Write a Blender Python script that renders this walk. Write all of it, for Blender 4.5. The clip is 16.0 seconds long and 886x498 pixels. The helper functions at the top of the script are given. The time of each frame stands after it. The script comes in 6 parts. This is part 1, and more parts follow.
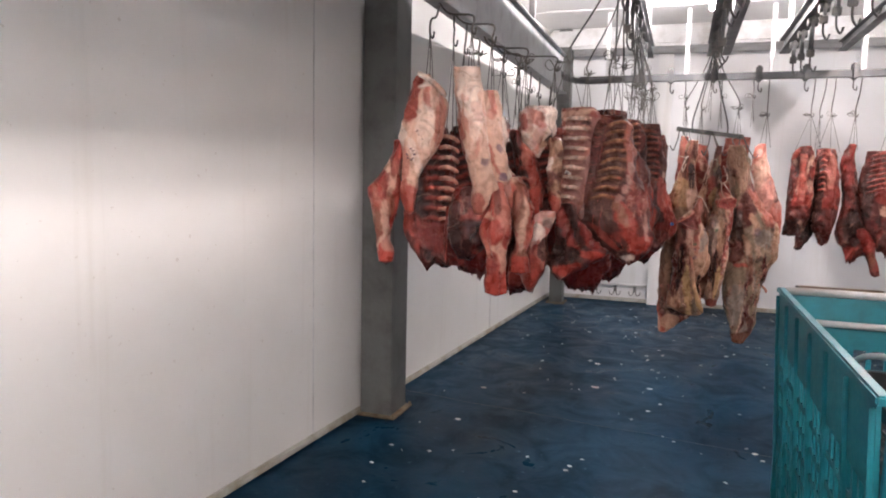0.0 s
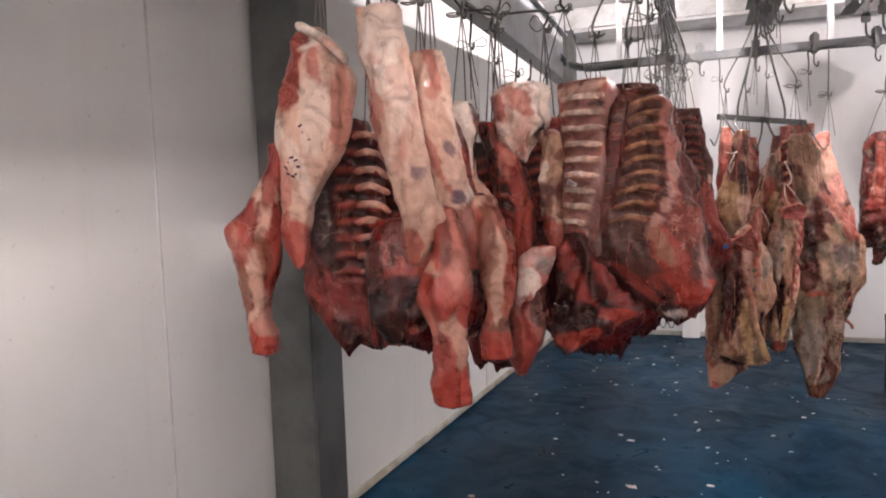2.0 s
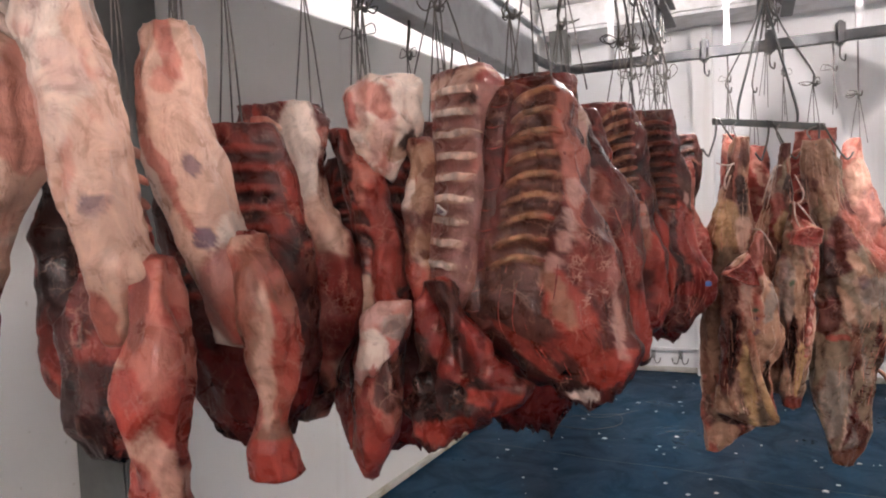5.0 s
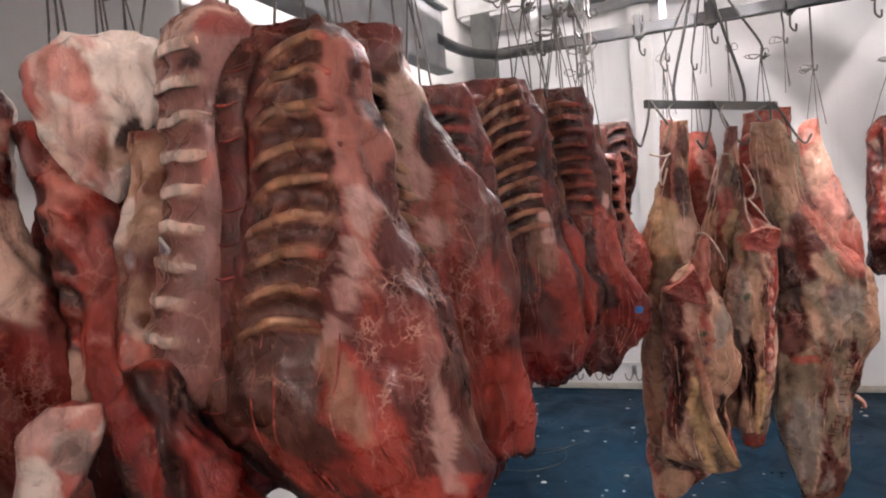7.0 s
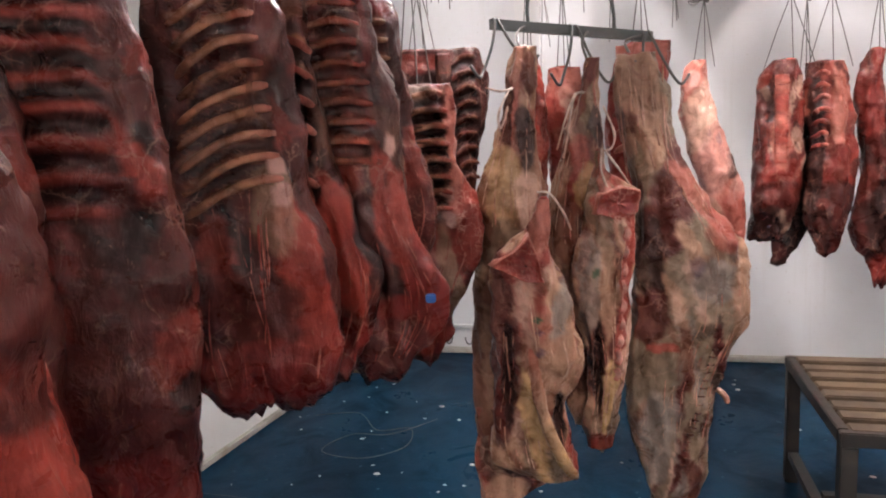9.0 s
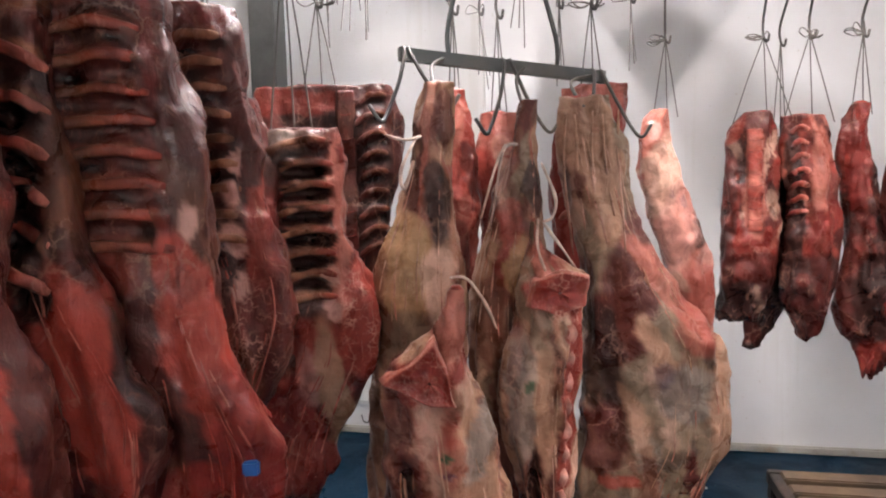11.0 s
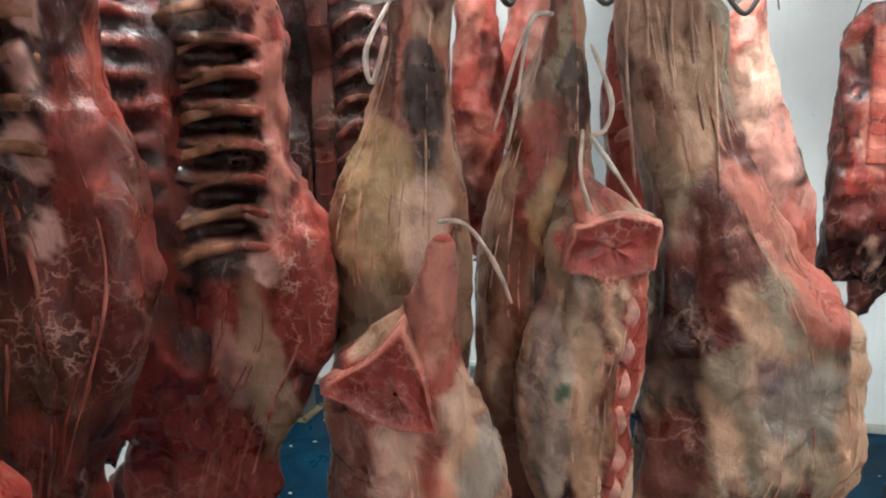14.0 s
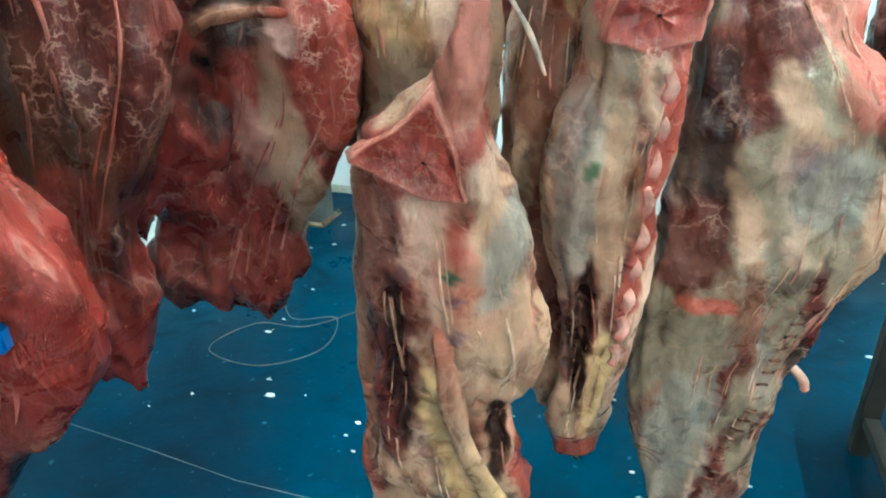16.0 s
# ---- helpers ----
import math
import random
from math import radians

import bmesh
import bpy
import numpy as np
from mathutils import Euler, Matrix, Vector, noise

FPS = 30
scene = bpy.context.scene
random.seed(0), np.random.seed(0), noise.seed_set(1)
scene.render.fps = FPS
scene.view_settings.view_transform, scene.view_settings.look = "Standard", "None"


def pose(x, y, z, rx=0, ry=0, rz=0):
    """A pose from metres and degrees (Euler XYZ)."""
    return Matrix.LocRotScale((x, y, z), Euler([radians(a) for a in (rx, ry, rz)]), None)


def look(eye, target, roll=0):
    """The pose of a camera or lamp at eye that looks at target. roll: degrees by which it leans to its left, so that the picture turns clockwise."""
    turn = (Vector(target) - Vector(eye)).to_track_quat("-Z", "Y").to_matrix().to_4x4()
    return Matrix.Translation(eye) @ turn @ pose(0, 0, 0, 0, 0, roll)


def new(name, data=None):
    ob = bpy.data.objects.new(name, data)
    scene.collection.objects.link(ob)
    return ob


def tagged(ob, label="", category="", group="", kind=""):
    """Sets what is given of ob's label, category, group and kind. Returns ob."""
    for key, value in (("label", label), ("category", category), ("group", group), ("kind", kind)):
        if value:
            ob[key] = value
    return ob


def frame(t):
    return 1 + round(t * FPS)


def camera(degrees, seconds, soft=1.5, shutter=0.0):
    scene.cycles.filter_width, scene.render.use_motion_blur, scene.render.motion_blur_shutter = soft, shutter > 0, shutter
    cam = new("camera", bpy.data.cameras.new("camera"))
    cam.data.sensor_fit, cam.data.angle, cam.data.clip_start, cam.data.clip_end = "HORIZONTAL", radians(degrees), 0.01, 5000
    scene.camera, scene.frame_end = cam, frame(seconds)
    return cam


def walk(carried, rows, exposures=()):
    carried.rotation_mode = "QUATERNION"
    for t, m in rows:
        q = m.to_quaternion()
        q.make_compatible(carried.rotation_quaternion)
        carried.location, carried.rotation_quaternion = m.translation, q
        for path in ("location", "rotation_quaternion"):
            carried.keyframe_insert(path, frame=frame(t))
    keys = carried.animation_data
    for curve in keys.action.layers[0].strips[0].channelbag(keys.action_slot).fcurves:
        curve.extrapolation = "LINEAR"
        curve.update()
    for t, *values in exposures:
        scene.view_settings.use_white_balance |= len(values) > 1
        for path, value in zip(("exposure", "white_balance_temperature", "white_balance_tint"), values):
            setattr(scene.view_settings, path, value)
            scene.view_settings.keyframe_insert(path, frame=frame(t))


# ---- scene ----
cam = camera(66.3, 16.0, soft=2.0)
PATH = [
    (0, (2.428, 0.592, 1.508), (1.772, 2.47, 1.3), 1.3),
    (0.5, (2.34, 0.926, 1.521), (1.763, 2.83, 1.316), -0.6),
    (1, (2.319, 1.39, 1.528), (1.732, 3.296, 1.359), -0.4),
    (1.5, (2.255, 1.794, 1.515), (1.708, 3.715, 1.4), 1.9),
    (2, (2.224, 2.072, 1.529), (1.522, 3.938, 1.37), -1.9),
    (2.5, (2.311, 2.316, 1.57), (1.44, 4.113, 1.458), 0.2),
    (3, (2.367, 2.499, 1.563), (1.545, 4.32, 1.482), 0.5),
    (3.2, (2.368, 2.573, 1.55), (1.594, 4.416, 1.473), 0.3),
    (5.3, (2.554, 3.118, 1.553), (1.724, 4.934, 1.442), -2.7),
    (5.5, (2.515, 3.254, 1.551), (1.763, 5.106, 1.447), -1.6),
    (6, (2.527, 3.409, 1.538), (1.841, 5.288, 1.489), -3.5),
    (6.5, (2.585, 3.589, 1.578), (1.838, 5.444, 1.527), -4.1),
    (7, (2.621, 3.74, 1.571), (1.872, 5.592, 1.467), -5.0),
    (7.5, (2.588, 3.949, 1.564), (1.933, 5.837, 1.478), -4.2),
    (8, (2.611, 4.139, 1.557), (1.958, 6.027, 1.448), -5.2),
    (8.5, (2.744, 4.336, 1.587), (2.072, 6.211, 1.403), -2.2),
    (9, (2.833, 4.51, 1.551), (2.299, 6.416, 1.261), -2.9),
    (9.5, (2.817, 4.683, 1.545), (2.348, 6.614, 1.317), -1.0),
    (9.7, (2.8, 4.724, 1.609), (2.328, 6.658, 1.413), -1.8),
    (11.8, (2.891, 5.356, 1.578), (2.591, 7.326, 1.407), 0.4),
    (12, (2.865, 5.384, 1.57), (2.635, 7.361, 1.386), 0.1),
    (12.5, (2.843, 5.476, 1.559), (2.632, 7.455, 1.355), -0.0),
    (13, (2.856, 5.579, 1.566), (2.46, 7.531, 1.375), -1.3),
    (13.5, (2.873, 5.69, 1.56), (2.372, 7.62, 1.404), -1.3),
    (14, (2.83, 5.739, 1.53), (2.278, 7.632, 1.192), -1.3),
    (14.5, (2.813, 5.741, 1.524), (2.223, 7.606, 1.104), -2.4),
    (15, (2.802, 5.736, 1.492), (2.222, 7.544, 0.865), -2.0),
    (15.5, (2.801, 5.738, 1.47), (2.22, 7.481, 0.681), -2.2),
    (16, (2.804, 5.741, 1.456), (2.253, 7.472, 0.618), -0.9),
]
walk(cam, [(t, look(eye, target, roll)) for t, eye, target, roll in PATH], [(0, -0.02, 6450, 16), (3, -0.08, 6550, 18), (5.5, -0.03, 6500, 16), (9.5, -0.05, 6500, 16), (12.5, -0.03, 6250, 8), (14.5, 0.45, 5550, -12), (15, 0.72, 5250, -20), (16, 1.08, 4950, -28)])

# ---------------------------------------------------------------- light
world = bpy.data.worlds.new("world")
scene.world = world
world.use_nodes = True
world.node_tree.nodes["Background"].inputs[0].default_value = (0.80, 0.85, 0.90, 1)
world.node_tree.nodes["Background"].inputs[1].default_value = 0.02
TUBE_POWER = 700.0
BEAMS = (2.80, 3.92, 5.04)
HANG_RAILS = (2.02, 2.64, 3.30)
TUBE_Z = 3.17
TUBE_Y = (-1.5, -0.15)


# ---------------------------------------------------------------- materials
def material(name):
    m = bpy.data.materials.new(name)
    m.use_nodes = True
    t = m.node_tree
    return m, t, t.nodes, t.nodes["Principled BSDF"]


def link(t, a, b):
    t.links.new(a, b)


def node(t, kind, **inputs):
    n = t.nodes.new(kind)
    for key, value in inputs.items():
        n.inputs[key.replace("_", " ")].default_value = value
    return n


def mixed(t, fac, a, b, blend="MIX"):
    n = t.nodes.new("ShaderNodeMix")
    n.data_type, n.blend_type = "RGBA", blend
    for socket, value in ((n.inputs[0], fac), (n.inputs[6], a), (n.inputs[7], b)):
        if hasattr(value, "is_output"):
            link(t, value, socket)
        elif isinstance(value, tuple):
            socket.default_value = (*value, 1)
        else:
            socket.default_value = value
    return n.outputs[2]


def ramp(t, fac, *stops):
    n = t.nodes.new("ShaderNodeValToRGB")
    while len(n.color_ramp.elements) < len(stops):
        n.color_ramp.elements.new(0.5)
    for e, (at, value) in zip(n.color_ramp.elements, stops):
        e.position = at
        e.color = (value, value, value, 1) if not isinstance(value, tuple) else (*value, 1)
    link(t, fac, n.inputs[0])
    return n.outputs[0]


def spot_noise(t, scale, detail=4.0, stretch=None, rough=0.55, distortion=0.0):
    where = t.nodes.new("ShaderNodeTexCoord")
    n = node(t, "ShaderNodeTexNoise", Scale=scale, Detail=detail, Roughness=rough, Distortion=distortion)
    if stretch:
        m = t.nodes.new("ShaderNodeMapping")
        m.inputs["Scale"].default_value = stretch
        link(t, where.outputs["Object"], m.inputs[0])
        link(t, m.outputs[0], n.inputs["Vector"])
    else:
        link(t, where.outputs["Object"], n.inputs["Vector"])
    return n.outputs["Fac"]


def relief(t, shader, height, strength, distance):
    b = node(t, "ShaderNodeBump", Strength=strength, Distance=distance)
    link(t, height, b.inputs["Height"])
    link(t, b.outputs[0], shader.inputs["Normal"])


def painted(name, colour, worn, rough=0.5, metal=0.0, scale=6.0, amount=(0.45, 0.7), bump=0.15, fine=60.0):
    m, t, n, s = material(name)
    big = ramp(t, spot_noise(t, scale, 5.0), (amount[0], 0.0), (amount[1], 1.0))
    c = mixed(t, big, colour, worn)
    grain = spot_noise(t, fine, 3.0)
    c = mixed(t, 0.25, c, ramp(t, grain, (0.3, 0.55), (0.7, 1.0)), "MULTIPLY")
    link(t, c, s.inputs["Base Color"])
    s.inputs["Metallic"].default_value = metal
    r = t.nodes.new("ShaderNodeMapRange")
    r.inputs[3].default_value, r.inputs[4].default_value = rough - 0.12, rough + 0.15
    link(t, grain, r.inputs[0])
    link(t, r.outputs[0], s.inputs["Roughness"])
    relief(t, s, grain, bump, 0.002)
    return m


def meat_material(name, wet=0.22):
    m, t, n, s = material(name)
    a = t.nodes.new("ShaderNodeAttribute")
    a.attribute_name = "tissue"
    w = t.nodes.new("ShaderNodeAttribute")
    w.attribute_name = "web"
    fibre = spot_noise(t, 30.0, 6.0, (1.0, 1.0, 0.45), 0.66, 1.6)
    blotch = spot_noise(t, 13.0, 6.0, None, 0.62, 1.2)
    fine = spot_noise(t, 95.0, 4.0, None, 0.6)
    grainy = spot_noise(t, 24.0, 7.0, (1.0, 1.0, 0.17), 0.68, 0.9)
    c = mixed(t, 0.95, a.outputs["Color"], ramp(t, blotch, (0.34, 0.60), (0.48, 0.86), (0.62, 1.05)), "MULTIPLY")
    c = mixed(t, ramp(t, grainy, (0.33, 0.45), (0.43, 0.0)), c, (0.55, 0.28, 0.25), "MULTIPLY")
    c = mixed(t, ramp(t, grainy, (0.58, 0.0), (0.70, 0.22)), c, (0.50, 0.19, 0.12))
    c = mixed(t, ramp(t, fibre, (0.61, 0.0), (0.70, 0.24)), c, (0.60, 0.33, 0.25))
    c = mixed(t, ramp(t, fibre, (0.30, 0.50), (0.40, 0.0)), c, (0.42, 0.20, 0.18), "MULTIPLY")
    where = t.nodes.new("ShaderNodeTexCoord")
    bent = t.nodes.new("ShaderNodeMix")
    bent.data_type, bent.blend_type = "RGBA", "LINEAR_LIGHT"
    bent.inputs[0].default_value = 0.034
    nz = node(t, "ShaderNodeTexNoise", Scale=18.0, Detail=5.0, Roughness=0.65)
    link(t, where.outputs["Object"], nz.inputs["Vector"])
    link(t, where.outputs["Object"], bent.inputs[6])
    link(t, nz.outputs["Color"], bent.inputs[7])
    v = node(t, "ShaderNodeTexVoronoi", Scale=46.0)
    v.feature = "DISTANCE_TO_EDGE"
    link(t, bent.outputs[2], v.inputs["Vector"])
    web = ramp(t, v.outputs["Distance"], (0.01, 0.70), (0.10, 0.0))
    mul = t.nodes.new("ShaderNodeMath")
    mul.operation = "MULTIPLY"
    link(t, web, mul.inputs[0])
    link(t, w.outputs["Fac"], mul.inputs[1])
    broken = t.nodes.new("ShaderNodeMath")
    broken.operation = "MULTIPLY"
    link(t, mul.outputs[0], broken.inputs[0])
    link(t, ramp(t, spot_noise(t, 22.0, 3.0), (0.44, 0.0), (0.60, 1.0)), broken.inputs[1])
    seam = node(t, "ShaderNodeTexVoronoi", Scale=10.0)
    seam.feature = "DISTANCE_TO_EDGE"
    link(t, bent.outputs[2], seam.inputs["Vector"])
    lines = t.nodes.new("ShaderNodeMath")
    lines.operation = "MULTIPLY"
    link(t, ramp(t, seam.outputs["Distance"], (0.0, 0.26), (0.035, 0.0)), lines.inputs[0])
    link(t, ramp(t, spot_noise(t, 8.0, 3.0), (0.46, 0.0), (0.60, 1.0)), lines.inputs[1])
    c = mixed(t, lines.outputs[0], c, (0.62, 0.36, 0.27))
    c = mixed(t, broken.outputs[0], c, (0.66, 0.36, 0.28))
    link(t, c, s.inputs["Base Color"])
    r = t.nodes.new("ShaderNodeMapRange")
    r.inputs[1].default_value, r.inputs[2].default_value = 0.3, 0.7
    r.inputs[3].default_value, r.inputs[4].default_value = wet - 0.06, wet + 0.24
    link(t, blotch, r.inputs[0])
    link(t, r.outputs[0], s.inputs["Roughness"])
    add = t.nodes.new("ShaderNodeMath")
    add.operation = "ADD"
    both = t.nodes.new("ShaderNodeMath")
    both.operation = "MULTIPLY_ADD"
    both.inputs[1].default_value = 0.5
    link(t, grainy, both.inputs[0])
    link(t, fibre, both.inputs[2])
    link(t, both.outputs[0], add.inputs[0])
    k = t.nodes.new("ShaderNodeMath")
    k.operation = "MULTIPLY"
    k.inputs[1].default_value = 0.45
    link(t, fine, k.inputs[0])
    link(t, k.outputs[0], add.inputs[1])
    s.inputs["Specular IOR Level"].default_value = 0.26
    s.inputs["Coat Weight"].default_value = 0.18
    s.inputs["Coat Roughness"].default_value = 0.09
    relief(t, s, add.outputs[0], 0.55, 0.010)
    return m


def wall_material(name, colour):
    m, t, n, s = material(name)
    c = mixed(t, ramp(t, spot_noise(t, 1.3, 6.0, None, 0.6), (0.35, 0.0), (0.7, 0.35)), colour, (0.62, 0.60, 0.56))
    drips = ramp(t, spot_noise(t, 9.0, 4.0, (1.0, 1.0, 0.05)), (0.60, 0.0), (0.78, 0.30))
    c = mixed(t, drips, c, (0.55, 0.52, 0.46))
    specks = ramp(t, spot_noise(t, 38.0, 2.0), (0.70, 0.0), (0.76, 0.5))
    c = mixed(t, specks, c, (0.50, 0.45, 0.40))
    link(t, c, s.inputs["Base Color"])
    s.inputs["Roughness"].default_value = 0.42
    relief(t, s, spot_noise(t, 7.0, 2.0), 0.08, 0.01)
    return m


def floor_material():
    m, t, n, s = material("blue_resin_floor")
    big = spot_noise(t, 1.1, 6.0, None, 0.6, 0.4)
    c = mixed(t, ramp(t, big, (0.34, 0.0), (0.66, 1.0)), (0.001, 0.013, 0.029), (0.0024, 0.031, 0.062))
    stain = spot_noise(t, 3.2, 6.0, None, 0.65, 0.8)
    c = mixed(t, ramp(t, stain, (0.50, 0.0), (0.72, 0.75)), c, (0.003, 0.009, 0.016))
    scuff = spot_noise(t, 24.0, 4.0)
    c = mixed(t, ramp(t, scuff, (0.66, 0.0), (0.74, 0.4)), c, (0.12, 0.20, 0.25))
    blood = spot_noise(t, 5.5, 5.0, None, 0.6, 1.2)
    c = mixed(t, ramp(t, blood, (0.68, 0.0), (0.76, 0.55)), c, (0.030, 0.012, 0.012))
    link(t, c, s.inputs["Base Color"])
    wet = t.nodes.new("ShaderNodeMapRange")
    wet.inputs[1].default_value, wet.inputs[2].default_value = 0.35, 0.65
    wet.inputs[3].default_value, wet.inputs[4].default_value = 0.26, 0.55
    s.inputs["Specular IOR Level"].default_value = 0.06
    link(t, stain, wet.inputs[0])
    link(t, wet.outputs[0], s.inputs["Roughness"])
    relief(t, s, spot_noise(t, 45.0, 4.0), 0.25, 0.004)
    return m


def glow(name, colour, strength):
    m, t, n, s = material(name)
    s.inputs["Base Color"].default_value = (0.8, 0.8, 0.8, 1)
    s.inputs["Emission Color"].default_value = (*colour, 1)
    s.inputs["Emission Strength"].default_value = strength
    return m


WALL = wall_material("white_panel_wall", (0.78, 0.77, 0.75))
BACK = wall_material("white_back_wall", (0.80, 0.81, 0.83))
CEIL = wall_material("white_ceiling_panel", (0.84, 0.84, 0.84))
FLOOR = floor_material()
STEEL = painted("galvanised_steel", (0.34, 0.35, 0.36), (0.24, 0.24, 0.24), 0.45, 0.35)
DARK_STEEL = painted("dark_rail_steel", (0.085, 0.087, 0.092), (0.15, 0.145, 0.14), 0.5, 0.55)
RUST = painted("rusty_base_plate", (0.20, 0.15, 0.09), (0.11, 0.06, 0.03), 0.7, 0.2, 14.0)
POST_PAINT = painted("grey_post_paint", (0.13, 0.135, 0.13), (0.085, 0.085, 0.08), 0.5, 0.3)
HOOK = painted("hook_steel", (0.10, 0.10, 0.10), (0.17, 0.15, 0.13), 0.4, 0.7)
BAR = painted("spreader_bar_steel", (0.11, 0.12, 0.12), (0.16, 0.15, 0.14), 0.45, 0.6)
CORD = painted("grey_cord", (0.10, 0.095, 0.09), (0.20, 0.18, 0.16), 0.85)
WHITE_CORD = painted("white_plastic_tie", (0.72, 0.68, 0.60), (0.50, 0.40, 0.32), 0.5)
SKIRT = painted("cove_skirting", (0.50, 0.49, 0.44), (0.30, 0.24, 0.15), 0.6)
WHITE_PAINT = painted("white_hanger_paint", (0.70, 0.70, 0.70), (0.50, 0.49, 0.47), 0.45)
TABLE_WOOD = painted("dirty_wooden_slat", (0.115, 0.072, 0.040), (0.050, 0.032, 0.020), 0.55, 0.0, 5.0, (0.4, 0.65), 0.4)
TABLE_LEG = painted("dark_table_leg", (0.028, 0.024, 0.021), (0.06, 0.04, 0.03), 0.5, 0.2)
TEAL = painted("teal_crate_plastic", (0.006, 0.185, 0.230), (0.010, 0.120, 0.155), 0.38, 0.0, 8.0)
BLACK_PLASTIC = painted("black_crate_plastic", (0.018, 0.018, 0.019), (0.05, 0.047, 0.045), 0.4)
PIPE = painted("white_plastic_pipe", (0.66, 0.66, 0.66), (0.45, 0.42, 0.39), 0.4)
DEBRIS = painted("pale_scrap", (0.78, 0.75, 0.70), (0.40, 0.28, 0.24), 0.6)
MEAT = meat_material("raw_meat")
TUBE_BACK = glow("fluorescent_tube_back", (1.0, 0.95, 0.92), TUBE_POWER * 0.95)
TUBE = glow("fluorescent_tube", (1.0, 0.915, 0.87), TUBE_POWER)
# weaker strengths, tuned to balance the light between lamp rows
TUBE_DIM = glow("dim_fluorescent_tube", (1.0, 0.90, 0.84), TUBE_POWER * 0.25)
TUBE_LOW = glow("low_fluorescent_tube", (1.0, 0.91, 0.86), TUBE_POWER * 0.65)
LABEL = painted("paper_tag", (0.62, 0.60, 0.56), (0.45, 0.40, 0.36), 0.5)
BLUE_TAG = painted("blue_plastic_tag", (0.02, 0.12, 0.42), (0.01, 0.07, 0.30), 0.35)
INK = painted("purple_stamp_ink", (0.075, 0.030, 0.085), (0.16, 0.08, 0.13), 0.6)
GREEN_INK = painted("green_stamp_ink", (0.02, 0.08, 0.03), (0.05, 0.10, 0.04), 0.6)


# ---------------------------------------------------------------- builders
def mesh_of(bm, name, mat, smooth=False):
    me = bpy.data.meshes.new(name)
    bm.to_mesh(me)
    bm.free()
    me.materials.append(mat)
    if smooth:
        me.polygons.foreach_set("use_smooth", [True] * len(me.polygons))
    return me


def part(name, bm, mat, parent=None, label="", smooth=False):
    ob = new(name, mesh_of(bm, name, mat, smooth))
    if parent is not None:
        ob.parent = parent
    if label:
        ob["label"] = label
    return ob


def thing(name, label, category, group="", at=(0, 0, 0), yaw=0, kind=""):
    ob = new(name)
    ob.matrix_basis = pose(*at, 0, 0, yaw)
    return tagged(ob, label, category, group, kind)


def box(bm, x0, x1, y0, y1, z0, z1, bevel=0.0):
    m = Matrix.Translation(((x0 + x1) / 2, (y0 + y1) / 2, (z0 + z1) / 2)) @ Matrix.Diagonal((x1 - x0, y1 - y0, z1 - z0, 1))
    made = bmesh.ops.create_cube(bm, size=1, matrix=m)
    if bevel:
        edges = list({e for v in made["verts"] for e in v.link_edges})
        bmesh.ops.bevel(bm, geom=edges, offset=bevel, segments=2, affect="EDGES", clamp_overlap=True)
    return bm


def boxed(*args, **kw):
    return box(bmesh.new(), *args, **kw)


def tube(bm, points, radius, sides=8, flat=1.0):
    pts = [Vector(p) for p in points]
    rings = []
    for i, p in enumerate(pts):
        d = (pts[min(i + 1, len(pts) - 1)] - pts[max(i - 1, 0)]).normalized()
        side = d.cross(Vector((0.31, 0.2, 0.93)))
        if side.length < 0.05:
            side = d.cross(Vector((1, 0, 0)))
        side.normalize()
        up = side.cross(d)
        r = radius[i] if isinstance(radius, (list, tuple)) else radius
        rings.append([bm.verts.new(p + side * math.cos(6.2832 * k / sides) * r + up * math.sin(6.2832 * k / sides) * r * flat) for k in range(sides)])
    for a, b in zip(rings, rings[1:]):
        for k in range(sides):
            bm.faces.new((a[k], a[(k + 1) % sides], b[(k + 1) % sides], b[k]))
    bm.faces.new(list(reversed(rings[0])))
    bm.faces.new(rings[-1])
    return bm


def tubed(points, radius, sides=8, flat=1.0):
    return tube(bmesh.new(), points, radius, sides, flat)


def smooth_line(points, steps=5):
    p = [Vector(q) for q in points]
    out = []
    for i in range(len(p) - 1):
        a, b, c, d = p[max(i - 1, 0)], p[i], p[i + 1], p[min(i + 2, len(p) - 1)]
        for k in range(steps):
            t = k / steps
            out.append(0.5 * (2 * b + (c - a) * t + (2 * a - 5 * b + 4 * c - d) * t * t + (3 * b - a - 3 * c + d) * t ** 3))
    return out + [p[-1]]


# ---------------------------------------------------------------- the room
def wall_x(y):
    return 0.285 + 0.0585 * y


ROOM_R, ROOM_B, ROOM_F, ROOM_H = 7.2, 9.40, -2.2, 3.30


